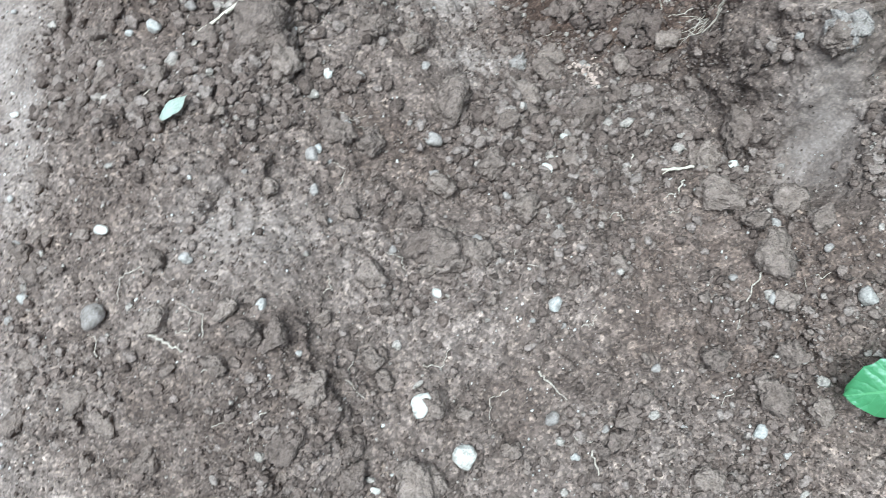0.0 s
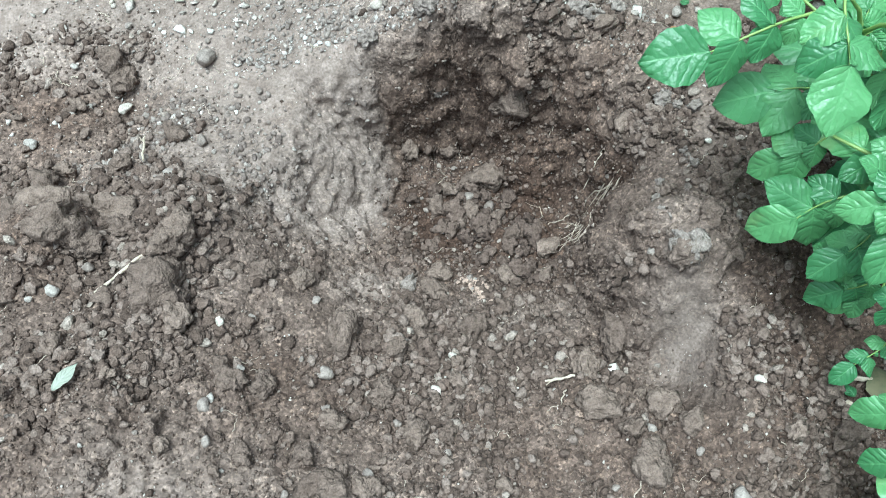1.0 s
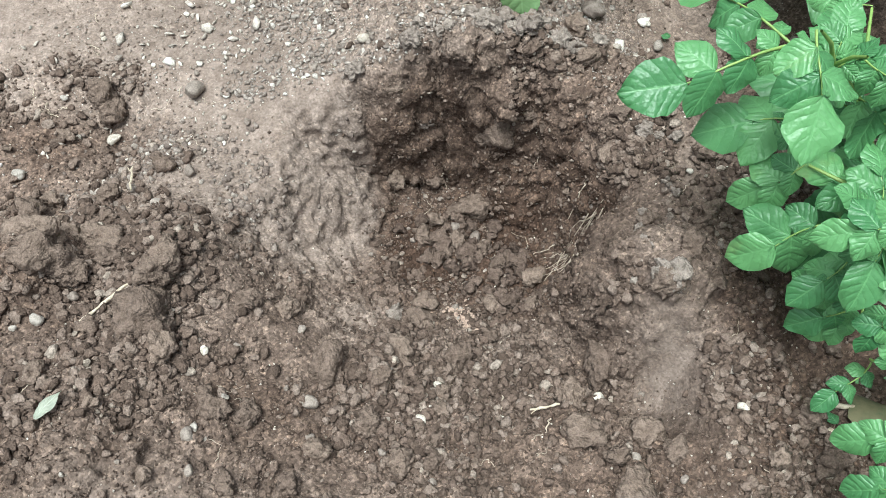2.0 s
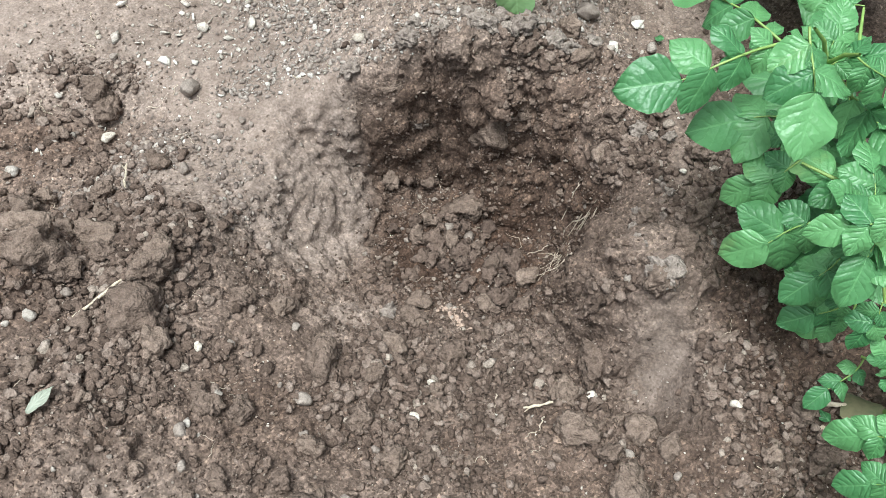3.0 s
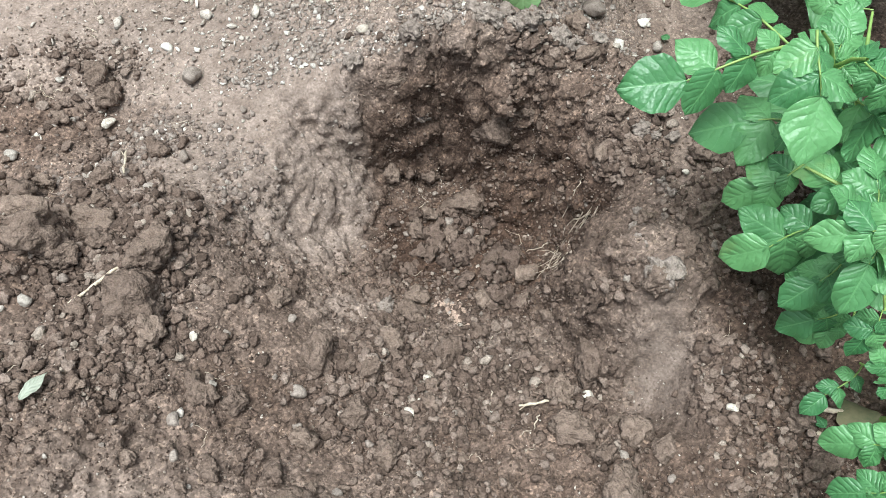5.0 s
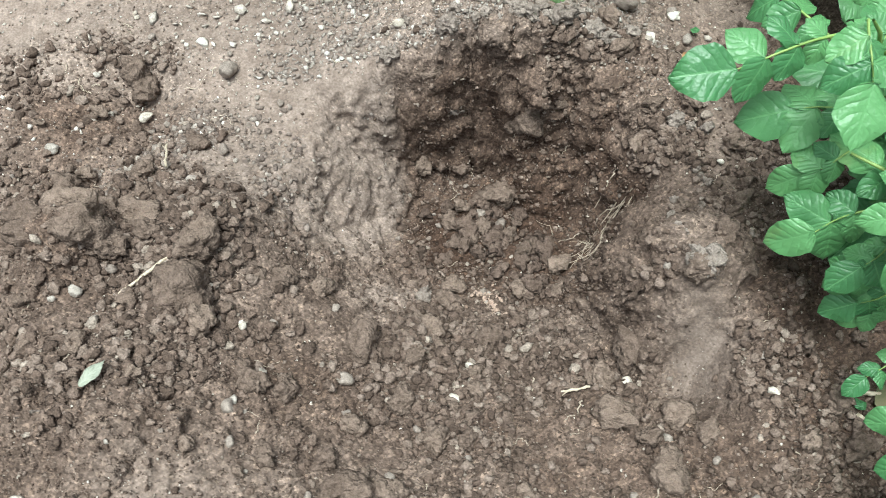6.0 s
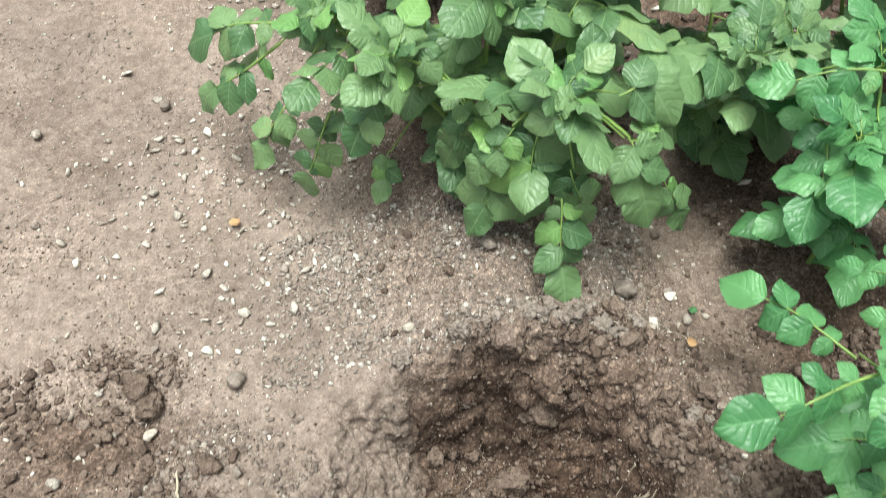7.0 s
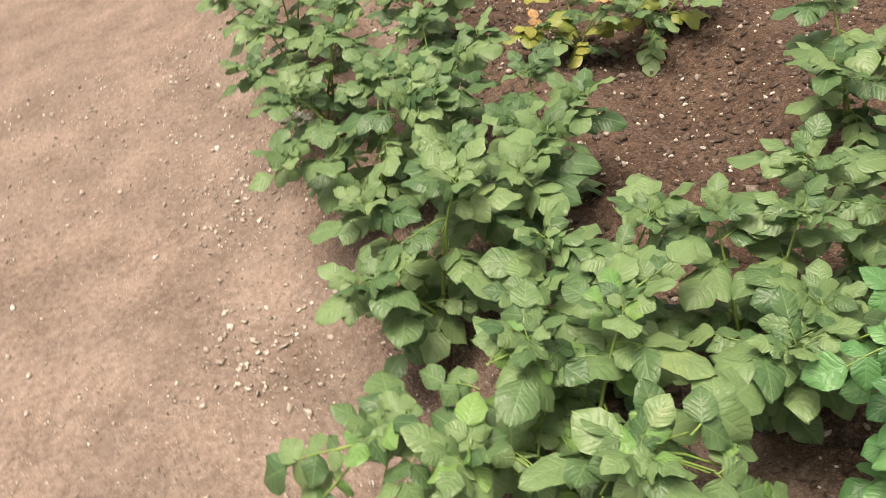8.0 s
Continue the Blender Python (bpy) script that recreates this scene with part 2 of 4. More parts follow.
def under(a, b, k):
    return -over(-a, -b, k)


def ROW(y):
    return 0.303 - 0.02 * np.maximum(0, y - 1.4)


def whole_ground(x, y):
    """The ground as it was before the pit was dug: heaps, ridges and a trodden path."""
    z = -0.029 + 0.148 * mound(x, 0, ROW(y), 0, 0.264, 1) * ease(y, 0.92, 1.03)
    z = z + 0.11 * mound(x, 0, 1.02, 0, 0.2, 1) + 0.11 * mound(x, 0, 1.75, 0, 0.22, 1)
    z = z + 0.156 * mound(x, y, -0.319, 0.357, 0.239, 0.288) + 0.190 * mound(x, y, 0.037, 0.076, 0.451, 0.207)
    z = z + 0.101 * mound(x, y, -0.417, 0.661, 0.06, 0.07) + 0.077 * mound(x, y, -0.2, 0.68, 0.1, 0.1) - 0.05 * mound(x, y, -0.36, 0.97, 0.08, 0.08)
    z = z + 0.089 * mound(x, 0, 0.624, 0, 0.167, 1) * ease(y, 0.1, 0.3) * (1 - ease(y, 0.9, 1.05))
    z = z + 0.08 * mound(x, y, 0.545, 0.575, 0.06, 0.07) - 0.1 * mound(x, y, 0.52, 0.41, 0.06, 0.07)
    return z + 0.02 * mound(x, y, 0.0, 0.94, 0.10, 0.07) + 0.055 * mound(x, y, 0.47, 0.93, 0.09, 0.06)


def land(x, y):
    """The pit is cut by a floor that falls away from the heap, a leaning bank, a steep side and a steep head with a cleft."""
    wx = 0.020 * value_noise(x * 11, y * 11, 5) + 0.012 * value_noise(x * 29, y * 29, 6)
    wy = 0.020 * value_noise(x * 13, y * 13, 15) + 0.012 * value_noise(x * 31, y * 31, 16)
    x2, y2 = x + wx, y + wy
    floor = np.interp(y, [0.3, 0.42, 0.5, 0.62, 0.72, 0.82], [0.072, -0.041, -0.075, -0.149, -0.211, -0.246]) - 0.159 * (x - 0.22) * (1 - ease(y, 0.55, 0.75))
    bank = -0.108 - 1.06 * (x2 - np.interp(y2, [0.5, 0.65, 0.75, 0.8, 0.87, 0.93], [0.098, 0.014, -0.032, -0.027, 0.028, 0.042]))
    cleft = 0.018 * mound(x2, 0, 0.235, 0, 0.018, 1)
    head = -0.108 + np.interp(x, [0.0, 0.09, 0.27, 0.36], [1.4, 4.4, 4.9, 2.4]) * (y2 - cleft - np.interp(x2, [0.0, 0.06, 0.1, 0.2, 0.27, 0.335, 0.42, 0.48], [0.898, 0.936, 0.950, 0.960, 0.964, 0.911, 0.894, 0.862]))
    side = -0.108 + 3.06 * (x2 - np.interp(y2, [0.44, 0.55, 0.62, 0.70, 0.75, 0.83], [0.467, 0.448, 0.403, 0.480, 0.496, 0.459]))
    cut = over(over(over(floor, bank, 0.03), side, 0.03), head, 0.015)
    return under(whole_ground(x, y), cut, 0.012)


def pit_mask(x, y):
    """1 where the pit's cut faces lie, 0 on the ground round it."""
    return ease(whole_ground(x, y) - land(x, y), 0.010, 0.055) * ease(y, 0.42, 0.62)


def bank_mask(x, y):
    """1 on the dry leaning bank beside the pit."""
    return np.clip(1.6 * mound(x, y, -0.005, 0.86, 0.11, 0.125), 0, 1) * (1 - ease(x + 0.02 * value_noise(x * 17, y * 17, 33), 0.085, 0.13)) * ease(whole_ground(x, y) - land(x, y), -0.01, 0.02)


def pit_wall(x, y):
    """1 on the freshly cut walls and floor of the pit, where few lumps lie."""
    return np.maximum(pit_mask(x, y), mound(x, y, 0.39, 0.94, 0.11, 0.045)) * (1 - bank_mask(x, y)) * ease(y - 0.35 * np.maximum(0, 0.2 - x), 0.55, 0.66)


def axis(lo, hi, step, grow_lo, grow_hi, far, tight=None):
    """Grid lines: even in the middle, closer over the tight stretch, ever wider outside."""
    mid = list(np.arange(lo, hi + step / 2, step))
    if tight:
        a, b, close = tight
        mid = [v for v in mid if v < a] + list(np.arange(a, b, close)) + [v for v in mid if v >= b]
    def run(grow):
        out, d, s = [], 0.0, step
        while d < far:
            s *= grow
            d += s
            out.append(d)
        return np.array(out)
    return np.concatenate([lo - run(grow_lo)[::-1], mid, mid[-1] + run(grow_hi)])


GX, GY = axis(-0.60, 0.74, 0.0041, 1.10, 1.10, 400.0, (0.42, 0.54, 0.0026)), axis(-0.12, 1.16, 0.0040, 1.2, 1.06, 400.0, (0.85, 1.02, 0.0020))
XX, YY = np.meshgrid(GX, GY, indexing="ij")


def loose(x, y):
    """How crumbly the ground is: 1 in dug soil, near 0 on the trodden path."""
    dug = ease(x + 0.12 * value_noise(x * 5, y * 5, 3), -0.75, -0.45) * (1 - ease(y + 0.5 * x + 0.22 * fractal(x, y, 6, 3, 4), 0.76, 1.08)) * (1 - ease(y + 0.1 * value_noise(x * 9, y * 9, 14), 1.06, 1.16))
    row = ease(x + 0.1 * value_noise(x * 4, y * 4, 8) + 0.02 * np.maximum(0, y - 1.4), -0.05, 0.14)
    smooth = mound(x, y, -0.06, 0.98, 0.11, 0.12) + mound(x, y, 0.01, 0.86, 0.09, 0.09) + 0.9 * mound(x, y, -0.02, 0.74, 0.08, 0.05) + mound(x, y, 0.553, 0.45, 0.055, 0.11) + 0.7 * mound(x, y, 0.06, 0.60, 0.06, 0.06) + 0.75 * mound(x, y, -0.19, 0.83, 0.11, 0.09) + 0.6 * mound(x, y, -0.2, 0.25, 0.1, 0.08) + 0.65 * ease(x, 0.58, 0.64) * (1 - ease(x, 0.74, 0.82)) * ease(y, 0.6, 0.75)
    trod = 0.16 + 0.5 * np.clip(fractal(x, y, 5, 3, 81), -0.2, 0.5)
    return np.clip(np.maximum(np.maximum(dug, row), trod) - 0.9 * smooth, 0.06, 1)


def hashed(a, b, c, k):
    return TABLE[(a + 57 * c + 13 * k) & 255, (b + 131 * c + 71 * k) & 255]


def clods(p, size, seed, share):
    """Broken lumps of random height and tilt packed through space, cut by the surface p: 0 to 1. Only a share of the cells rises."""
    u, v, w = (q / size for q in p)
    ui, vi, wi = (np.floor(q).astype(int) for q in (u, v, w))
    best, rise = np.full(u.shape, 9.0), np.zeros(u.shape)
    for di, dj, dk in itertools.product((-1, 0, 1), repeat=3):
        a, b, c = ui + di, vi + dj, wi + dk + 31 * seed
        du, dv, dw = u - ui - di - 0.5 - 0.8 * (hashed(a, b, c, 1) - 0.5), v - vi - dj - 0.5 - 0.8 * (hashed(a, b, c, 2) - 0.5), w - wi - dk - 0.5 - 0.8 * (hashed(a, b, c, 3) - 0.5)
        d = du * du + dv * dv + dw * dw
        high = hashed(a, b, c, 4) + 0.45 * du * (hashed(a, b, c, 5) - 0.5) + 0.45 * dv * (hashed(a, b, c, 6) - 0.5)
        hit = d < best
        best, rise = np.where(hit, d, best), np.where(hit, high, rise)
    tall = np.clip((rise - (1 - share)) / share, 0, 1)
    return np.maximum(0, 1 - best * 1.8) ** 0.36 * np.where(rise > 1 - share, 0.35 + 0.65 * tall, 0)


def fractal3(p, scale, octaves, shift):
    """Fractal noise through space, so that steep walls are not streaked."""
    total, amp = 0.0, 1.0
    for k in range(octaves):
        x, y, z = (q * scale + 11.7 * k for q in p)
        zi = np.floor(z)
        f = z - zi
        f = f * f * (3 - 2 * f)
        total = total + amp * (value_noise(x + 37.2 * zi, y - 21.6 * zi, shift + k) * (1 - f) + value_noise(x + 37.2 * (zi + 1), y - 21.6 * (zi + 1), shift + k) * f)
        scale, amp = scale * 2.03, amp * 0.5
    return total


near = np.exp(-np.maximum(0, np.hypot(XX - 0.1, YY - 0.8) - 1.3) / 0.8)
LOOSE = loose(XX, YY)
BASE = land(XX, YY)
PIT = pit_mask(XX, YY)
BANK = bank_mask(XX, YY)
FLOOR = PIT * mound(XX, YY, 0.27, 0.70, 0.22, 0.16)  # crumbs that fell to the pit's floor
CRUST = np.clip(np.maximum(BANK, PIT) - 0.5 * FLOOR, 0, 1)  # firm cut soil: lumpy, with few crumbs
WOB = [0.008 * fractal(XX, YY, 34, 3, k) + 0.004 * fractal(XX, YY, 150, 2, k + 3) for k in (51, 57, 63)]
SPOT = (XX + WOB[0], YY + WOB[1], BASE + WOB[2])
rim = ease(YY, 0.99, 1.04) * (1 - ease(YY, 1.3, 1.4)) * (1 - ease(XX, 0.50, 0.58))
rough = np.clip(LOOSE * (1 - 0.4 * rim) * (0.75 + 1.3 * fractal(XX, YY, 6, 3, 61)), 0.05, 1.3) * near
firm = rough * (1 - 0.9 * CRUST)  # loose lumps
hewn = near * CRUST  # cut faces
relief = (0.022 * clods(SPOT, 0.062, 1, 0.30) + 0.014 * clods(SPOT, 0.031, 2, 0.40)) * firm
relief = relief + (0.0095 * clods(SPOT, 0.0165, 3, 0.62) + 0.0050 * clods(SPOT, 0.0095, 4, 0.75)) * np.maximum(np.maximum(firm, 0.30 * hewn * (1 - 0.8 * BANK)), 0.16 * near * (1 - BANK)) + 0.012 * clods(SPOT, 0.036, 5, 0.5) * hewn * (1 - 0.6 * BANK)
relief = relief + 0.018 * fractal3(SPOT, 9, 3, 1) * (0.3 + 0.7 * LOOSE) + 0.009 * fractal(XX, YY, 2.2, 4, 2)
relief = relief + firm * (0.008 * fractal3(SPOT, 40, 3, 11) + 0.012 * np.abs(fractal3(SPOT, 22, 3, 13)))
relief = relief + hewn * (0.030 * np.abs(fractal3(SPOT, 16, 3, 15)) * (1 - 0.3 * BANK) + 0.020 * (0.2 - np.abs(fractal3(SPOT, 42, 3, 17))) + 0.009 * (0.2 - np.abs(fractal3(SPOT, 95, 2, 23))))
relief = relief + 0.0024 * near * fractal3(SPOT, 120, 2, 19)
# the relief stands out square to the slope, so that the pit's walls are lumpy too
gx, gy = np.gradient(BASE, GX, axis=0), np.gradient(BASE, GY, axis=1)
steep = np.sqrt(1 + gx * gx + gy * gy)
ZZ = BASE + relief / steep
SX, SY = -gx / steep * relief, -gy / steep * relief


def height(x, y):
    """The finished ground's height, between the grid's corners."""
    x, y = np.asarray(x, float), np.asarray(y, float)
    i, j = np.clip(np.searchsorted(GX, x) - 1, 0, len(GX) - 2), np.clip(np.searchsorted(GY, y) - 1, 0, len(GY) - 2)
    u, v = (x - GX[i]) / (GX[i + 1] - GX[i]), (y - GY[j]) / (GY[j + 1] - GY[j])
    return (ZZ[i, j] * (1 - u) + ZZ[i + 1, j] * u) * (1 - v) + (ZZ[i, j + 1] * (1 - u) + ZZ[i + 1, j + 1] * u) * v


def mesh_of(name, verts, faces, mat, smooth=True):
    """A mesh from arrays; all faces have the same number of corners."""
    verts, faces = np.asarray(verts, np.float32), np.asarray(faces, np.int32)
    me = bpy.data.meshes.new(name)
    me.vertices.add(len(verts))
    me.vertices.foreach_set("co", verts.ravel())
    k = faces.shape[1]
    me.loops.add(faces.size)
    me.loops.foreach_set("vertex_index", faces.ravel())
    me.polygons.add(len(faces))
    me.polygons.foreach_set("loop_start", np.arange(0, faces.size, k, dtype=np.int32))
    if smooth:
        me.polygons.foreach_set("use_smooth", np.ones(len(faces), bool))
    me.update(calc_edges=True)
    me.materials.append(mat)
    return me


nx, ny = len(GX), len(GY)
idx = np.arange(nx * ny).reshape(nx, ny)
quads = np.stack([idx[:-1, :-1], idx[1:, :-1], idx[1:, 1:], idx[:-1, 1:]], -1).reshape(-1, 4)
ground_mesh = mesh_of("ground", np.stack([XX + SX, YY + SY, ZZ], -1).reshape(-1, 3), quads, SOIL)
DRY_AND_SHADE = 1.05 - 0.75 * LOOSE
DRY_AND_SHADE = DRY_AND_SHADE + 0.5 * ease(YY, 0.985, 1.04) * (1 - ease(YY, 1.25, 1.5)) * (1 - ease(XX, 0.56, 0.64))  # the sun-dried rim
DRY_AND_SHADE = DRY_AND_SHADE + 0.45 * BANK + 0.40 * mound(XX, YY, -0.21, 0.86, 0.16, 0.14) + 0.5 * mound(XX, YY, -0.03, 0.97, 0.10, 0.08) + 0.35 * mound(XX, YY, 0.10, 0.66, 0.05, 0.09) + 0.35 * mound(XX, YY, 0.29, 0.52, 0.16, 0.04)
# the first term darkens the pit's floor, for its shade and its moisture
DRY_AND_SHADE = DRY_AND_SHADE - 0.55 * mound(XX, YY, 0.21, 0.74, 0.11, 0.09) - 0.45 * mound(XX, YY, -0.47, 0.98, 0.12, 0.12)
DRY_AND_SHADE = DRY_AND_SHADE - 0.42 * pit_wall(XX, YY) - 0.6 * pit_wall(XX, YY) * mound(XX, YY, 0.31, 0.78, 0.19, 0.12)  # freshly opened soil, with the pit's shade painted into its tone
# the furrow term is moist soil plus leaf shade put into the colour
DRY_AND_SHADE = DRY_AND_SHADE - 0.35 * mound(XX, YY, -0.40, 0.66, 0.13, 0.12) - 0.5 * ease(XX, 0.60, 0.68) * (1 - ease(XX, 0.95, 1.1)) * ease(YY, -0.6, -0.1) * (1 - ease(YY, 0.9, 1.2)) - 0.4 * ease(XX, 0.75, 1.0) * ease(YY, 1.3, 1.6) - 0.2 * ease(XX, 0.55, 0.8) * ease(YY, 1.2, 1.5)
DRY_AND_SHADE = DRY_AND_SHADE - 0.3 * mound(XX, YY, 0.45, 0.30, 0.20, 0.22) - 0.2 * mound(XX, YY, -0.05, 0.40, 0.2, 0.1)
DRY_AND_SHADE = np.clip(DRY_AND_SHADE + 0.14 * mound(XX, YY, 0.555, 0.44, 0.06, 0.10), -0.6, 1.2)
ground_mesh.attributes.new("crumbly", "FLOAT", "POINT").data.foreach_set("value", np.maximum(LOOSE, 0.5 * CRUST).ravel().astype(np.float32))
ground_mesh.attributes.new("dry", "FLOAT", "POINT").data.foreach_set("value", DRY_AND_SHADE.ravel().astype(np.float32))
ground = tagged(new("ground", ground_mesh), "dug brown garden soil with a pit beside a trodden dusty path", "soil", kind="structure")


# ---- lumps ----
def ico(level):
    if level == 0:
        return np.array([(1, 0, 0), (-1, 0, 0), (0, 1, 0), (0, -1, 0), (0, 0, 1), (0, 0, -1)], float), np.array([(a, b, c) if (a < 1) ^ (b < 3) ^ (c < 5) else (b, a, c) for a in (0, 1) for b in (2, 3) for c in (4, 5)])
    bm = bmesh.new()
    bmesh.ops.create_icosphere(bm, subdivisions=level, radius=1)
    v = np.array([p.co[:] for p in bm.verts])
    f = np.array([[p.index for p in q.verts] for q in bm.faces])
    bm.free()
    return v, f


def lump_mesh(name, level, mat, rough, flat, seed, cuts=0, crumble=0.0):
    """A knobbly stone or clod of radius 1."""
    r = np.random.default_rng(seed)
    v, f = ico(level)
    off = r.uniform(0, 50, 3)
    planes = []
    for k in range(cuts):
        d = r.normal(size=3)
        planes.append((d / np.linalg.norm(d), r.uniform(0.6, 0.85)))
    out = []
    for p in v:
        q = Vector(p) * 1.1 + Vector(off)
        keep = min([1.0] + [c / max(0.02, float(np.dot(p, d))) for d, c in planes])
        s = keep + rough * noise.noise(q) + 0.5 * rough * noise.noise(q * 2.3) + 0.3 * rough * noise.noise(q * 5) - crumble * (noise.voronoi(q * 3.2)[0][0] + 0.5 * noise.voronoi(q * 7)[0][0])
        out.append(np.array(p) * s)
    out = np.array(out) * np.array([1, r.uniform(0.7, 0.95), flat])
    return mesh_of(name, out, f, mat)


def scatter(name, places, radii, level, mat, flat=(0.5, 0.95), sink=0.12, jag=0.3, smooth=True, lobes=0.16):
    """Many small lumps as one mesh."""
    v, f = ico(level)
    n = len(places)
    q = rng.normal(size=(n, 4))
    q /= np.linalg.norm(q, axis=1)[:, None]
    w, a, b, c = q.T
    rot = np.stack([1 - 2 * (b * b + c * c), 2 * (a * b - c * w), 2 * (a * c + b * w), 2 * (a * b + c * w), 1 - 2 * (a * a + c * c), 2 * (b * c - a * w),
                    2 * (a * c - b * w), 2 * (b * c + a * w), 1 - 2 * (a * a + b * b)], -1).reshape(n, 3, 3)
    shape = v[None] * (1 + rng.uniform(-jag, jag, (n, len(v), 1))) * np.stack([np.ones(n), rng.uniform(0.6, 1, n), rng.uniform(*flat, n)], -1)[:, None]
    for k in range(3):
        d = rng.normal(size=(n, 1, 3))
        shape = shape * (1 + lobes * np.sin(1.9 * (v[None] * d).sum(2) + rng.uniform(0, 6.3, (n, 1))))[..., None]
    cut = rng.normal(size=(n, 6, 3))
    cut /= np.linalg.norm(cut, axis=2)[..., None]
    lean = np.maximum(np.einsum("kj,ncj->nkc", v, cut), 1e-3)
    shape = shape * np.minimum(1, (rng.uniform(0.62, 1.0, (n, 1, 6)) / lean).min(2))[..., None]
    pts = np.einsum("nij,nkj->nki", rot, shape) * radii[:, None, None]
    pts[..., 2] *= 0.8
    pts += places[:, None] + np.array([0, 0, 1]) * (radii * (0.55 - sink))[:, None, None]
    faces = (f[None] + (np.arange(n) * len(v))[:, None, None]).reshape(-1, 3)
    return new(name, mesh_of(name, pts.reshape(-1, 3), faces, mat, smooth))


def spread(count, x0, x1, y0, y1, want):
    x, y = rng.uniform(x0, x1, count), rng.uniform(y0, y1, count)
    keep = rng.random(count) < want(x, y)
    x, y = x[keep], y[keep]
    return np.stack([x, y, height(x, y)], -1)


patchy = lambda x, y: np.where(loose(x, y) > 0.22, 1, 0) * (1 - 0.95 * ease(y, 1.0, 1.05) * ease(x, -0.3, -0.1) * (1 - ease(x, 0.62, 0.7))) * np.clip(loose(x, y) * (0.6 + 2.0 * fractal(x, y, 7, 3, 21)), 0, 1)
def on_surface(count, want):
    """Random places on the finished ground, even over its slopes and walls."""
    P = np.stack([XX + SX, YY + SY, ZZ], -1)
    area = 0.5 * np.linalg.norm(np.cross(P[1:, 1:] - P[:-1, :-1], P[1:, :-1] - P[:-1, 1:]), axis=-1)
    w = (area * want(XX[:-1, :-1], YY[:-1, :-1])).ravel()
    pick = np.searchsorted(np.cumsum(w) / w.sum(), rng.random(count))
    i, j = np.unravel_index(np.minimum(pick, w.size - 1), area.shape)
    u, v = rng.random((2, count, 1))
    return (P[i, j] * (1 - u) + P[i + 1, j] * u) * (1 - v) + (P[i, j + 1] * (1 - u) + P[i + 1, j + 1] * u) * v


cut = lambda x, y: (pit_mask(x, y) * (0.25 + mound(x, y, 0.27, 0.70, 0.22, 0.14))) * (1 - bank_mask(x, y)) * np.clip(0.65 + 1.6 * fractal(x, y, 11, 3, 27), 0.1, 1)
spots = on_surface(6000, cut)
tagged(scatter("slope_crumbs", spots, 0.0010 + 0.0052 * rng.random(len(spots)) ** 2.6, 1, CRUMB, (0.6, 1.0), jag=0.3, sink=0.5, smooth=False), "brown soil crumbs clinging to the slopes of the pit", "soil crumbs", kind="stuff")
dusty = lambda x, y: np.where((x > -0.72) & (x < 1.0) & (y > -0.12) & (y < 1.4), np.clip(loose(x, y) * 1.5 + 0.9 * mound(x, y, -0.45, 0.98, 0.16, 0.14), 0.12, 1) * (1 + 0.8 * (1 - ease(y, 0.2, 0.5))) * (1 - 0.8 * bank_mask(x, y)) * (1 - 0.5 * pit_wall(x, y)) * (1 - 0.7 * ease(y, 1.0, 1.05) * ease(x, -0.3, -0.1)) * np.clip(0.9 + 1.0 * fractal(x, y, 7, 3, 21), 0.3, 1), 0)
spots = on_surface(46000, dusty)
tagged(scatter("soil_crumbs", spots, 0.0012 + 0.0028 * rng.random(len(spots)) ** 2.0, 0, CRUMB, (0.6, 1.0), jag=0.3, sink=0.2, smooth=False), "small brown crumbs of dug soil", "soil crumbs", kind="stuff")
heaped = lambda x, y: patchy(x, y) * ease(loose(x, y), 0.3, 0.8) * (1 - 0.8 * mound(x, y, -0.47, 0.95, 0.16, 0.17)) * (1 - 0.95 * bank_mask(x, y)) * (1 - pit_wall(x, y) * (0.97 - 0.75 * mound(x, y, 0.26, 0.74, 0.12, 0.09))) * (1 - 0.75 * np.clip(1.3 * mound(x, y, -0.20, 0.88, 0.17, 0.13), 0, 1)) * np.clip(0.55 + 2.1 * fractal(x, y, 9, 3, 25), 0.05, 1) * (1 - 0.35 * (1 - ease(y, 0.2, 0.4)))
spots = on_surface(25000, lambda x, y: np.where((x > -0.70) & (x < 0.95) & (y > -0.12) & (y < 1.35), heaped(x, y), 0))
size = 0.0024 + 0.0095 * rng.random(len(spots)) ** 3.8
size = size * (0.70 + 0.30 * ease(spots[:, 1], 0.2, 0.5))
big = size > 0.0058
tagged(scatter("soil_lumps", spots[big], size[big], 2, CRUMB, jag=0.14, sink=0.1), "loose brown lumps of dug soil", "soil lumps", kind="stuff")
tagged(scatter("soil_nuts", spots[~big], size[~big], 1, CRUMB, (0.6, 1.0), jag=0.24, sink=0.15, smooth=False), "nut-sized lumps of dug brown soil", "soil lumps", kind="stuff")
spots = spread(7000, -0.70, 0.95, -0.12, 1.2, lambda x, y: np.clip(0.75 + 1.2 * fractal(x, y, 5, 2, 45), 0.1, 1))
tagged(scatter("soil_specks", spots, 0.0007 + 0.0020 * rng.random(len(spots)) ** 3, 1, FLAKE, (0.4, 0.9), jag=0.3, sink=0.0, smooth=False), "tiny pale grains among the dug soil", "grains", kind="stuff")
smooth_spot = lambda x, y: 1 - 0.85 * np.clip(mound(x, y, -0.05, 0.98, 0.09, 0.10) + mound(x, y, 0.01, 0.87, 0.08, 0.08), 0, 1)
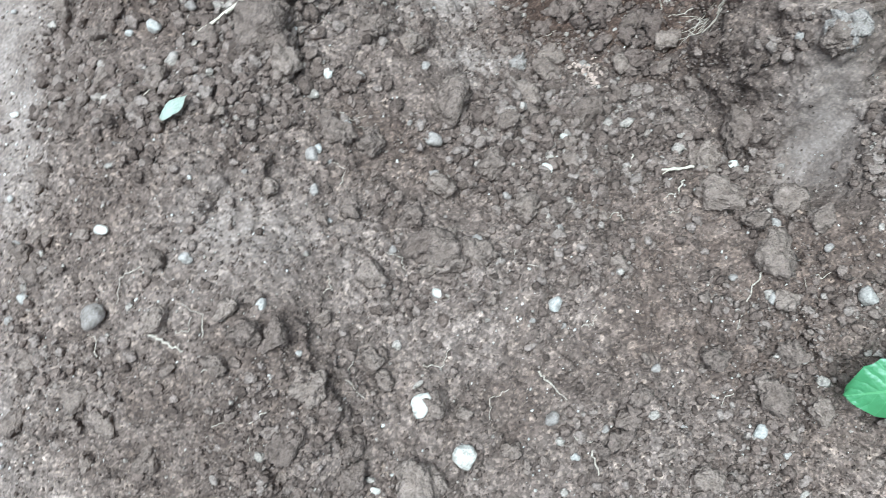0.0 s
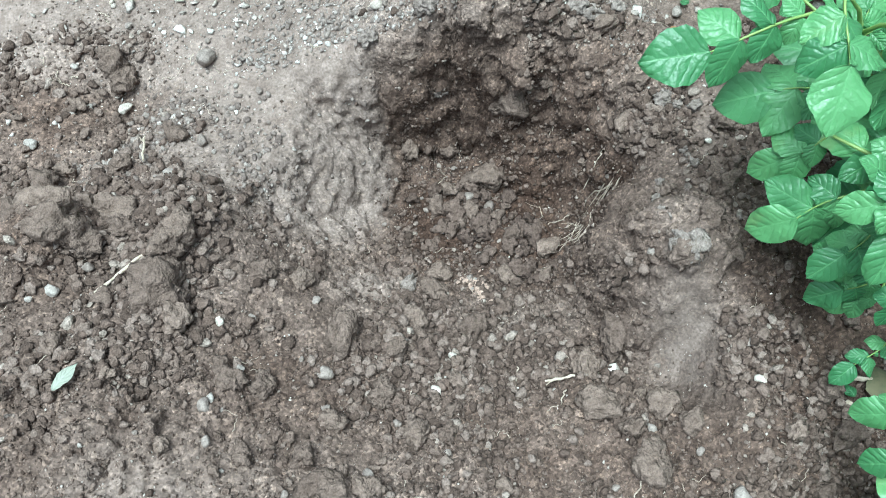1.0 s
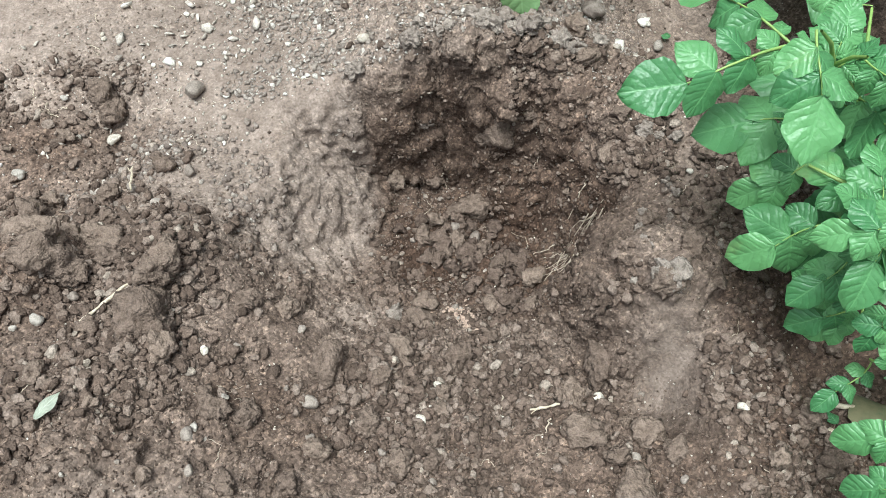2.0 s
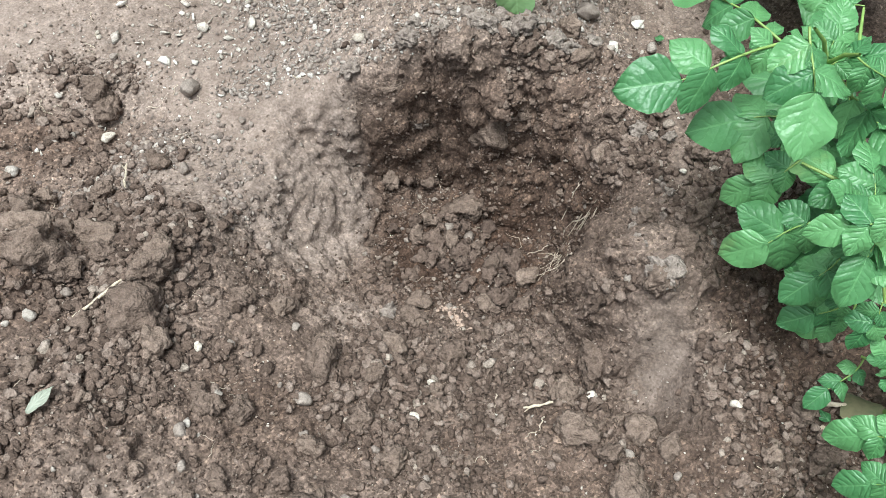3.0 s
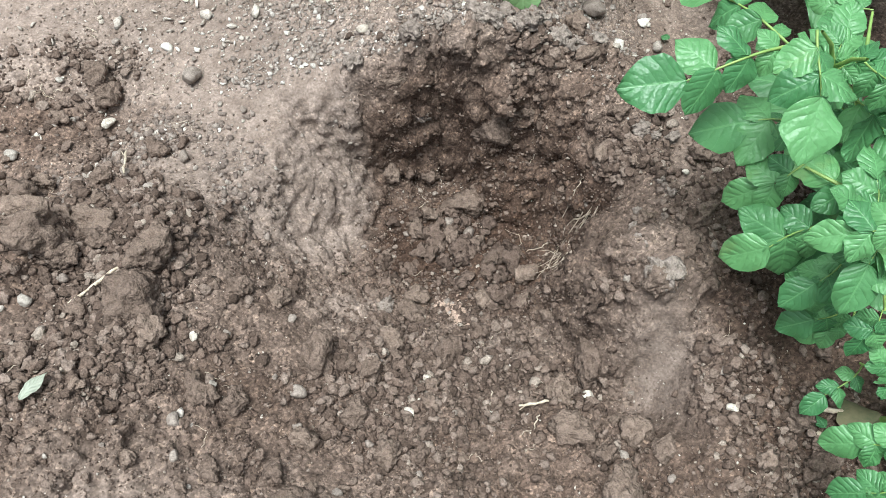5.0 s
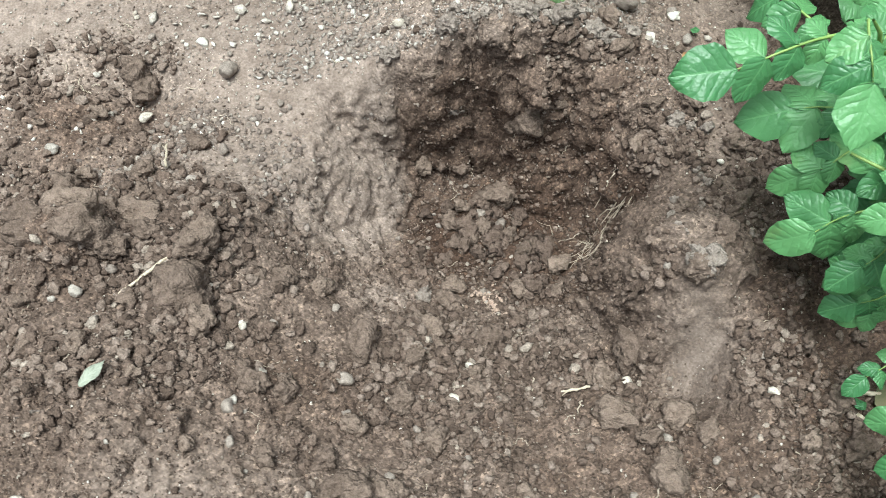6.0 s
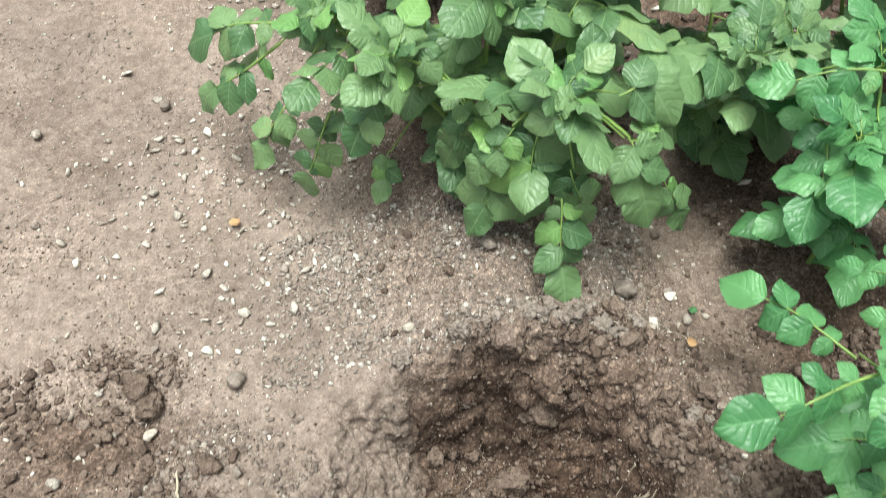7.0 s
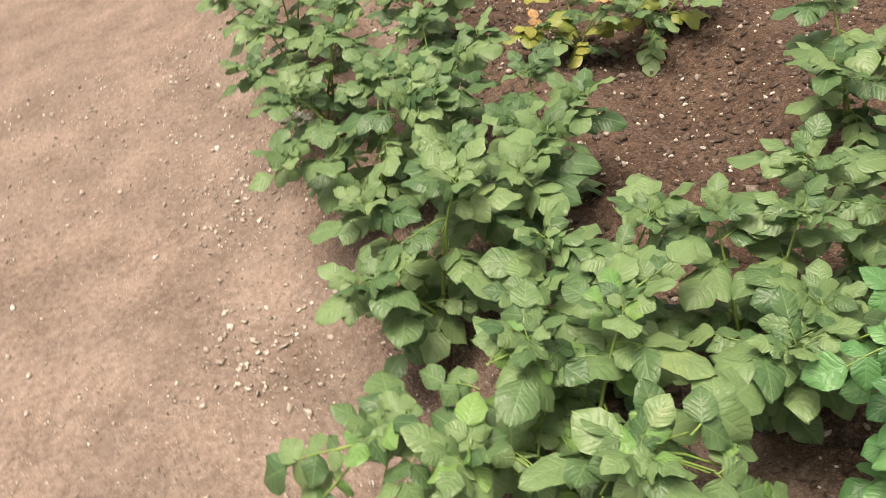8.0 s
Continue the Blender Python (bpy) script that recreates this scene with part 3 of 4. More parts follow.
gravelly = lambda x, y: smooth_spot(x, y) * np.clip((0.42 + 1.0 * fractal(x, y, 3, 3, 31)) * np.exp(-np.maximum(0, y - 1.2) / 2.2) + 1.2 * mound(x, y, 0.18, 1.12, 0.30, 0.12) + 0.8 * mound(x + 0.02 * np.maximum(0, y - 1.4), 0, 0.02, 0, 0.12, 1), 0.02, 1) * np.where(y > 0.93 - 0.4 * x, 1, 0.15)
spots = spread(27000, -1.8, 0.75, 0.85, 5.5, gravelly)
tagged(scatter("path_grit", spots, 0.0011 + 0.0046 * rng.random(len(spots)) ** 3, 1, GRIT, (0.25, 0.7), jag=0.48, smooth=False), "pale grit and flakes lying on the trodden soil", "grit", kind="stuff")
spots = spread(48000, -1.0, 0.62, 0.80, 2.1, gravelly)
tagged(scatter("path_crumbs", spots, 0.0009 + 0.0030 * rng.random(len(spots)) ** 2.5, 0, GRIT, (0.4, 0.9), jag=0.4, smooth=False), "fine dusty crumbs strewn over the trodden path", "crumbs", kind="stuff")
spots = spread(12000, -0.16, 0.60, 0.985, 1.36, lambda x, y: np.clip(0.6 + 1.5 * fractal(x, y, 8, 3, 91), 0.05, 1) * ease(y, 0.99, 1.03))
tagged(scatter("rim_gravel", spots, 0.0014 + 0.0060 * rng.random(len(spots)) ** 2.6, 1, GRIT, (0.25, 0.65), jag=0.48, smooth=False), "pale dry gravel along the rim of the pit", "gravel", kind="stuff")
spots = spread(15000, -1.9, 0.12, 0.9, 5.0, lambda x, y: smooth_spot(x, y) * np.clip(0.5 + 1.2 * fractal(x, y, 2.5, 3, 71), 0.1, 1) * np.where(y < 2.6, 1, 0.6) * (0.5 + 0.8 * mound(x, 0, -0.1, 0, 0.25, 1)))
tagged(scatter("path_flakes", spots, 0.0016 + 0.0060 * rng.random(len(spots)) ** 2.4, 1, FLAKE, (0.2, 0.6), jag=0.35, smooth=False), "pale stone flakes scattered over the path", "flakes", kind="stuff")
spots = spread(13000, -1.9, 0.1, 1.1, 5.0, lambda x, y: np.clip(0.5 + 1.2 * fractal(x, y, 2.5, 3, 73), 0.1, 1) * np.clip(0.22 + mound(x, 0, -0.24, 0, 0.17, 1), 0, 1))
tagged(scatter("path_chips", spots, 0.0036 + 0.0110 * rng.random(len(spots)) ** 2.5, 1, FLAKE, (0.2, 0.5), jag=0.4, smooth=False), "larger pale stone chips scattered over the path", "flakes", kind="stuff")
spots = on_surface(1300, lambda x, y: np.clip(0.35 + 2.2 * fractal(x, y, 10, 3, 37), 0.03, 1) * (0.06 * bank_mask(x, y) + 0.8 * mound(x, y, -0.24, 0.82, 0.13, 0.12)))
tagged(scatter("dry_crumbs", spots, 0.0014 + 0.0075 * rng.random(len(spots)) ** 2.8, 1, DRY_CRUMB, (0.45, 0.95), jag=0.42, sink=0.45, smooth=False), "dry tan crumbs on the bank beside the pit", "soil crumbs", kind="stuff")
spots = spread(5000, 0.58, 0.88, 0.05, 0.85, lambda x, y: np.clip(0.65 + 1.5 * fractal(x, y, 8, 3, 47), 0.05, 1))
tagged(scatter("furrow_lumps", spots, 0.0020 + 0.0080 * rng.random(len(spots)) ** 2.2, 1, CRUMB, (0.6, 1.0), jag=0.3, sink=0.1, smooth=False), "dark crumbly lumps in the furrow under the leaves", "soil lumps", kind="stuff")
spots = spread(13000, 0.62, 2.6, 1.25, 4.6, lambda x, y: np.clip(0.7 + 1.3 * fractal(x, y, 3, 3, 43), 0.05, 1) * np.where(y > 1.7, 1, 0.5))
tagged(scatter("bed_lumps", spots, 0.003 + 0.019 * rng.random(len(spots)) ** 3.2, 1, BED_CRUMB, (0.4, 0.8), jag=0.35, sink=0.45, smooth=False), "rough brown lumps of soil between the plant rows", "soil lumps", kind="stuff")
spots = spread(3000, 0.55, 2.6, 1.0, 4.5, lambda x, y: np.clip(0.5 + 1.2 * fractal(x, y, 4, 3, 41), 0.05, 1))
tagged(scatter("bed_gravel", spots, 0.003 + 0.014 * rng.random(len(spots)) ** 3, 1, FLAKE, (0.4, 0.9), jag=0.3, smooth=False), "stones and lumps on the bare soil between plants", "gravel", kind="stuff")


# ---- potato plants ----
def leaflet_mesh(seed, nu=14, nv=6):
    """One puckered oval leaflet, length 1 along y, folded along its midrib."""
    r = np.random.default_rng(seed)
    width, droop, fold, wave = r.uniform(0.66, 0.86), r.uniform(0.10, 0.34), r.uniform(-0.05, 0.16), r.uniform(0.04, 0.11)
    u, v = np.meshgrid(0.5 - 0.5 * np.cos(np.pi * np.linspace(0, 1, nu)), np.linspace(-1, 1, nv + 1), indexing="ij")
    half = 0.5 * width * np.sin(np.pi * u ** 0.86) ** 0.62 * (1 - 0.16 * ease(u, 0.62, 1.0)) + 0.002
    half *= 1 + 0.04 * np.sin(u * 21 + r.uniform(0, 6)) * (np.abs(v) > 0.9)
    x, y = v * half, u * (1 - 0.04 * np.abs(v))
    veins = np.cos(2 * np.pi * (5.6 * u - 1.8 * np.abs(v)))
    cup, curl = r.uniform(-0.12, 0.14), r.uniform(-0.25, 0.25)
    z = -droop * u ** 2 + fold * np.abs(x) * 1.2 - 0.5 * (np.abs(v) ** 3) * half * r.uniform(0.1, 0.5)
    z = z + wave * np.sin(u * 9 + r.uniform(0, 6)) * np.abs(v) ** 2 * np.sign(v + 0.01) * 0.8 - 0.0018 * veins * (np.abs(v) > 0.1) * ease(u, 0.05, 0.3) + cup * (u - 0.5) ** 2 + curl * x * (u - 0.3)
    # the blade between the veins is rumpled, more so towards the margin
    z = z + 0.030 * fractal(x + 3.1 * seed, y, 4.5, 2, seed % 7) * (0.4 + np.abs(v)) + 0.035 * fractal(x - 1.7 * seed, y, 2.2, 1, 3)
    x = x * (1 + 0.06 * fractal(u * 3, v + 2.3 * seed, 2.0, 2, 5))
    verts = np.stack([x, y, z], -1).reshape(-1, 3)
    ids = np.arange(nu * (nv + 1)).reshape(nu, nv + 1)
    faces = np.stack([ids[:-1, :-1], ids[:-1, 1:], ids[1:, 1:], ids[1:, :-1]], -1).reshape(-1, 4)
    me = mesh_of("leaflet", verts, faces, LEAF)
    uv = me.uv_layers.new(name="UVMap")
    coords = np.stack([u, v * 0.5 + 0.5], -1).reshape(-1, 2)
    uv.data.foreach_set("uv", coords[faces.ravel()].astype(np.float32).ravel())
    return me


def tube(name, points, radii, mat, sides=6):
    pts = [Vector(p) for p in points]
    verts, faces = [], []
    for k, p in enumerate(pts):
        d = (pts[min(k + 1, len(pts) - 1)] - pts[max(k - 1, 0)]).normalized()
        a = d.cross(Vector((0.3, 0.2, 0.93))).normalized()
        b = d.cross(a)
        for s in range(sides):
            t = 2 * math.pi * s / sides
            verts.append(p + (a * math.cos(t) + b * math.sin(t)) * radii[k])
    for k in range(len(pts) - 1):
        for s in range(sides):
            faces.append((k * sides + s, k * sides + (s + 1) % sides, (k + 1) * sides + (s + 1) % sides, (k + 1) * sides + s))
    return mesh_of(name, verts, faces, mat)


LEAFLETS = [leaflet_mesh(100 + k) for k in range(12)]
YELLOW_LEAFLETS = [me.copy() for me in LEAFLETS]
for me in YELLOW_LEAFLETS:
    me.materials[0] = YELLOWISH
OLD_LEAFLETS = [me.copy() for me in LEAFLETS]
for me in OLD_LEAFLETS:
    me.materials[0] = OLD_LEAF
SMALL_LEAFLETS = [leaflet_mesh(100 + k, 10, 4) for k in range(12)]


def leaf_plan(seed, end_size, pairs):
    """A compound leaf of about unit length along y: its stalk mesh, its leaflets (pose, size) and its tip."""
    r = np.random.default_rng(seed)
    sag, reach = r.uniform(0.05, 0.3), 1.04 - end_size
    spine = lambda t: Vector((0.04 * math.sin(3 * t + seed), t * reach, 0.12 * t - sag * t * t))
    ts = np.linspace(0, 1, 7)
    stalk = tube("leaf_stalk", [spine(t) for t in ts], [0.012 - 0.007 * t for t in ts], STEM, 5)
    out = []
    def put(t, side, size):
        p = spine(t)
        yaw = -side * r.uniform(48, 74) if side else r.uniform(-8, 8)
        pitch = r.uniform(-22, 5) - 30 * sag * t if side else r.uniform(-12, -2)
        out.append((Matrix.Translation(p) @ pose(0, 0, 0, pitch, (r.uniform(-14, 14) + side * 8) if side else r.uniform(-6, 6), yaw), size))
    put(1.0, 0, end_size * r.uniform(0.95, 1.08))
    for t, s in pairs:
        for side in (-1, 1):
            put(t + r.uniform(-0.03, 0.03), side, s * r.uniform(0.85, 1.12))
    for t in (0.88, 0.55):
        put(t, r.choice((-1, 1)), r.uniform(0.07, 0.12))
    tipm, tips = out[0]
    return stalk, out, tipm @ Vector((0, tips, -0.15 * tips))


LONG_PLANS = [leaf_plan(k, 0.39, ((0.76, 0.30), (0.48, 0.29), (0.24, 0.19))) for k in range(6)]
SHORT_PLANS = [leaf_plan(20 + k, 0.56, ((0.70, 0.46), (0.30, 0.37))) for k in range(6)]


def joined_leaf(plan, seed, blade):
    """The same leaf in one mesh, for plants further off."""
    stalk, leaflets, end = plan
    bm = bmesh.new()
    bm.from_mesh(stalk)
    for k, (q, size) in enumerate(leaflets):
        me = SMALL_LEAFLETS[(seed + 5 * k) % 12].copy()
        me.transform(q @ Matrix.Scale(size, 4))
        n0 = len(bm.faces)
        bm.from_mesh(me)
        bm.faces.ensure_lookup_table()
        for f in bm.faces[n0:]:
            f.material_index = 1
        bpy.data.meshes.remove(me)
    for f in bm.faces:
        f.smooth = True
    me = bpy.data.meshes.new("leaf")
    bm.to_mesh(me)
    bm.free()
    me.materials.append(STEM)
    me.materials.append(blade)
    return me


FAR_LEAVES = [joined_leaf(plan, k, OLD_LEAF) for k, plan in enumerate(LONG_PLANS + SHORT_PLANS)]
FAR_YELLOW = [joined_leaf(plan, k, YELLOW_LEAF if k % 3 else DRY_LEAF) for k, plan in enumerate(LONG_PLANS + SHORT_PLANS)]


def add_leaf(plant, base, tip, r, far=False, dying=0.0, twist=22, small=1.0, up=(0, 0, 1), old=False):
    """A compound leaf from base to tip, both relative to the plant's foot."""
    base, tip = Vector(base), Vector(tip)
    way = tip - base
    k = int(r.integers(6))
    stalk, leaflets, end = (LONG_PLANS if way.length > 0.2 else SHORT_PLANS)[k]
    length = way.length / end.length
    y = way.normalized()
    side = y.cross(Vector(up).normalized())
    side = side.normalized() if side.length > 0.15 else Vector((math.cos(k), math.sin(k), 0))
    m = Matrix((side, y, side.cross(y))).transposed().to_4x4()
    e = end.normalized()
    ex = Vector((1, 0, 0))
    ez = ex.cross(e).normalized()
    ex = e.cross(ez)
    inner = Matrix((ex, e, ez)).to_4x4()
    leaf = new("leaf", (FAR_YELLOW if r.random() < dying else FAR_LEAVES)[k + (0 if way.length > 0.2 else 6)] if far else stalk)
    leaf.parent = plant
    leaf.matrix_basis = Matrix.Translation(base) @ m @ inner @ pose(0, 0, 0, 0, float(r.uniform(-twist, twist)), 0) @ Matrix.Scale(length, 4)
    for q, size in leaflets if not far else ():
        ob = new("leaflet", (YELLOW_LEAFLETS if r.random() < dying else OLD_LEAFLETS if old else LEAFLETS)[int(r.integers(12))])
        ob.parent = leaf
        ob.matrix_basis = q @ Matrix.Scale(size * small, 4)
    return leaf


def stem_way(start, tip, r):
    """A stem that rises from its foot and leans over towards its tip."""
    bend = Vector((r.uniform(-0.02, 0.02), r.uniform(-0.02, 0.02), 0.32 * abs(tip.z - start.z)))
    mid = start.lerp(tip, 0.45) + bend
    return lambda t: start * (1 - t) ** 2 + mid * (2 * t * (1 - t)) + tip * t ** 2


def potato_plant(x, y, stems, seed, label, leaf_len=0.2, count=8, leaves=(), dying=0.0, group="potato plants in the bed"):
    """stems: tips as (dx, dy, z) from the foot; leaves: (base, tip) in the world's metres."""
    r = np.random.default_rng(seed)
    foot = Vector((x, y, float(height(x, y))))
    plant = tagged(new("potato_plant"), label, "potato plant", group=group)
    plant.location = foot
    nodes = []
    for n, (dx, dy, top) in enumerate(stems):
        a = 2 * math.pi * n / len(stems)
        way = stem_way(Vector((0.025 * math.cos(a), 0.025 * math.sin(a), -0.02)), Vector((dx, dy, top)), r)
        ts = np.linspace(0, 1, 10)
        stem = new("stem", tube("stem", [way(t) for t in ts], [0.0062 - 0.0046 * t if t < 0.99 else 0.0005 for t in ts], STEM, 7))
        stem.parent = plant
        nodes += [way(t) for t in np.linspace(0.15, 1, 25)]
        turn = r.uniform(0, 360)
        for k in range(count):
            t = 0.18 + 0.78 * (k + 0.5) / count
            turn += 137.5
            a = radians(turn)
            out = Vector((math.cos(a), math.sin(a), 0)) + Vector((dx, dy, 0)) * 1.5
            out = Vector((out.x, out.y, 0)).normalized() + Vector((0, 0, -0.25 + 0.55 * (t - 0.3) + float(r.uniform(-0.15, 0.15))))
            size = leaf_len * (1.1 - 0.4 * abs(t - 0.55)) * r.uniform(0.85, 1.15)
            add_leaf(plant, way(t), way(t) + out.normalized() * size, r, far=y > 1.9, old=y > 1.3, dying=dying)
        for k in range(4):
            a = radians(turn + 90 * k)
            up = Vector((math.cos(a), math.sin(a), 0.35 + 0.35 * (k % 2)))
            add_leaf(plant, way(0.985), way(0.985) + up.normalized() * leaf_len * r.uniform(0.5, 0.7), r, far=y > 1.9, old=y > 1.3, dying=dying)
    for base, tip, *small in leaves:
        b, e = Vector(base) - foot, Vector(tip) - foot
        q = min(nodes, key=lambda p: (p - b).length)
        add_leaf(plant, b, e, r, far=y > 1.9, old=y > 1.3, dying=dying, twist=7, small=small[0] if small else 0.88, up=(-0.1, -0.55, 1))
        if (q - b).length > 0.012:
            mid = q.lerp(b, 0.5) + Vector((0, 0, 0.1 * (q - b).length))
            stalk = new("petiole", tube("petiole", [q, mid, b], [0.0030, 0.0026, 0.0018], STEM, 6))
            stalk.parent = plant
    return plant


GREEN = "leafy green potato plant growing in the soil bed"
potato_plant(0.33, 1.43, [(0.04, -0.22, 0.34), (-0.22, -0.08, 0.33), (-0.02, 0.08, 0.38), (-0.34, 0.08, 0.30), (0.16, 0.05, 0.38)], 1, "bushy potato plant with some yellowing leaves over the path", 0.185, 7, dying=0.14, leaves=[
    ((0.378, 1.163, 0.440), (0.297, 1.329, 0.500), 0.9), ((0.421, 1.227, 0.440), (0.430, 1.294, 0.530), 1.1), ((0.465, 1.226, 0.450), (0.650, 1.292, 0.420), 1.1),
    ((0.471, 1.174, 0.400), (0.535, 1.109, 0.250), 1.1), ((0.340, 1.209, 0.400), (0.320, 1.162, 0.220), 1.1), ((0.296, 1.219, 0.400), (0.214, 1.201, 0.280)),
    ((0.371, 1.166, 0.300), (0.388, 1.046, 0.115), 1.15), ((0.144, 1.419, 0.450), (0.200, 1.342, 0.380)),
    ((0.033, 1.490, 0.430), (-0.085, 1.489, 0.400)), ((-0.046, 1.536, 0.400), (-0.295, 1.661, 0.250)), ((-0.076, 1.525, 0.350), (-0.266, 1.588, 0.140)),
    ((-0.046, 1.470, 0.300), (-0.167, 1.446, 0.100))] + [
    ((0.012, 1.384, 0.300), (-0.066, 1.378, 0.080)), ((0.111, 1.376, 0.200), (0.072, 1.305, 0.120)), ((0.088, 1.310, 0.420), (0.026, 1.285, 0.280)),
    ((0.072, 1.477, 0.440), (0.014, 1.569, 0.460)), ((0.187, 1.463, 0.470), (0.100, 1.586, 0.460)), ((0.221, 1.508, 0.480), (0.342, 1.575, 0.500)),
    ((0.303, 1.458, 0.480), (0.403, 1.513, 0.450)), ((0.508, 1.517, 0.480), (0.714, 1.591, 0.500)), ((0.485, 1.488, 0.480), (0.425, 1.627, 0.500)),
    ((0.480, 1.173, 0.400), (0.616, 1.246, 0.320)), ((0.234, 1.283, 0.380), (0.200, 1.294, 0.220)), ((0.548, 1.185, 0.330), (0.632, 1.162, 0.140)),
    ((0.393, 1.162, 0.350), (0.422, 1.135, 0.200)), ((0.300, 1.231, 0.300), (0.225, 1.187, 0.150))])
potato_plant(0.86, 0.62, [(-0.17, 0.05, 0.40), (-0.14, -0.12, 0.34), (0.05, 0.12, 0.42), (0.1, -0.05, 0.40)], 5, "leafy green potato plant hanging over the dug soil", 0.135, 7, leaves=[
    ((0.656, 0.685, 0.450), (0.424, 0.660, 0.420)), ((0.639, 0.654, 0.520), (0.607, 0.516, 0.450)), ((0.687, 0.638, 0.380), (0.537, 0.663, 0.320)),
    ((0.668, 0.582, 0.360), (0.584, 0.577, 0.270)), ((0.693, 0.520, 0.330), (0.574, 0.515, 0.240)), ((0.708, 0.451, 0.460), (0.611, 0.462, 0.400)),
    ((0.710, 0.482, 0.330), (0.632, 0.437, 0.260)), ((0.744, 0.448, 0.250), (0.663, 0.444, 0.170)), ((0.691, 0.631, 0.500), (0.771, 0.588, 0.430)),
    ((0.710, 0.493, 0.420), (0.668, 0.387, 0.340)), ((0.732, 0.789, 0.320), (0.590, 0.983, 0.280)), ((0.708, 0.459, 0.29), (0.651, 0.458, 0.22)), ((0.75, 0.433, 0.22), (0.691, 0.44, 0.15)), ((0.743, 0.413, 0.31), (0.721, 0.378, 0.23)), ((0.732, 0.452, 0.36), (0.707, 0.444, 0.3)), ((0.785, 0.858, 0.4), (0.732, 0.928, 0.36)), ((0.771, 0.766, 0.42), (0.71, 0.82, 0.38)), ((0.83, 0.855, 0.42), (0.808, 0.937, 0.38)), ((0.778, 0.721, 0.4), (0.742, 0.77, 0.36))])
potato_plant(0.85, 0.33, [(-0.07, 0.03, 0.18), (0.04, -0.10, 0.30), (0.1, 0.05, 0.30)], 6, "small leafy potato plant beside the dug soil", 0.085, 2, leaves=[
    ((0.775, 0.395, 0.165), (0.672, 0.325, 0.112), 0.55), ((0.754, 0.272, 0.270), (0.668, 0.281, 0.200)), ((0.739, 0.223, 0.270), (0.664, 0.226, 0.200))])
potato_plant(0.93, 1.13, [(-0.1, -0.02, 0.36), (0.02, -0.12, 0.38), (0.1, 0.1, 0.40), (-0.02, 0.12, 0.42)], 7, GREEN, 0.19, 5, leaves=[
    ((0.816, 1.137, 0.380), (0.731, 1.002, 0.280)), ((0.892, 1.171, 0.500), (0.679, 1.246, 0.430)), ((0.860, 1.144, 0.420), (0.942, 1.090, 0.320)), ((0.824, 1.295, 0.400), (0.836, 1.227, 0.300))])
potato_plant(0.57, 1.70, [(0.0, -0.05, 0.42), (0.12, 0.02, 0.46), (-0.1, 0.1, 0.44), (-0.2, -0.02, 0.40)], 8, GREEN, 0.18)
potato_plant(0.82, 1.52, [(0.02, -0.14, 0.40), (0.14, 0.08, 0.42), (0.0, 0.18, 0.42), (-0.09, -0.22, 0.42)], 9, GREEN, 0.18)
potato_plant(0.24, 1.95, [(-0.18, -0.08, 0.34), (-0.1, 0.15, 0.38), (0.1, -0.02, 0.46), (0.14, 0.14, 0.44)], 10, GREEN, 0.18)
potato_plant(0.75, 2.45, [(-0.12, -0.1, 0.42), (0.1, -0.06, 0.40), (0.02, 0.14, 0.42)], 11, GREEN, 0.18)
potato_plant(0.24, 2.58, [(-0.22, -0.12, 0.38), (-0.14, 0.14, 0.42), (0.14, -0.1, 0.42), (0.12, 0.14, 0.4)], 12, "potato plant with a cluster of white flowers by the path", 0.18)
potato_plant(0.20, 3.20, [(-0.2, -0.12, 0.40), (-0.1, 0.14, 0.44), (0.14, -0.1, 0.42), (0.16, 0.14, 0.4)], 13, GREEN, 0.18)
potato_plant(0.62, 3.10, [(-0.12, -0.12, 0.36), (0.14, -0.1, 0.40), (0.02, 0.16, 0.4)], 14, GREEN, 0.17)
potato_plant(0.22, 3.85, [(-0.2, -0.12, 0.42), (0.14, -0.1, 0.44), (0.02, 0.16, 0.4)], 15, GREEN, 0.19)
potato_plant(0.75, 3.75, [(-0.12, -0.12, 0.36), (0.14, -0.1, 0.40), (0.02, 0.16, 0.4)], 16, GREEN, 0.18)
potato_plant(1.52, 2.12, [(-0.14, -0.08, 0.44), (0.1, -0.1, 0.42), (0.02, 0.14, 0.5)], 17, GREEN, 0.17)
potato_plant(1.52, 3.20, [(-0.12, -0.12, 0.22), (0.14, -0.1, 0.24), (0.02, 0.16, 0.24)], 18, "low potato plant with withering lower leaves", 0.2, 5, dying=0.25)
potato_plant(1.25, 3.30, [(-0.18, -0.06, 0.22), (0.1, -0.1, 0.26), (0.02, 0.16, 0.28)], 24, "yellowing potato plant with withered stems", 0.18, 5, dying=0.5)
potato_plant(1.45, 1.45, [(-0.12, -0.12, 0.36), (0.14, -0.1, 0.40), (0.02, 0.16, 0.4)], 19, GREEN, 0.18)
potato_plant(0.52, 2.15, [(0.0, -0.1, 0.44), (0.14, 0.05, 0.42), (-0.12, 0.1, 0.44)], 20, GREEN, 0.18)
potato_plant(0.48, 2.72, [(0.0, -0.1, 0.40), (0.14, 0.05, 0.40), (-0.12, 0.1, 0.42)], 21, GREEN, 0.18)
potato_plant(1.18, 1.62, [(0.0, -0.1, 0.40), (0.14, 0.05, 0.40), (-0.12, 0.1, 0.42)], 22, GREEN, 0.18)
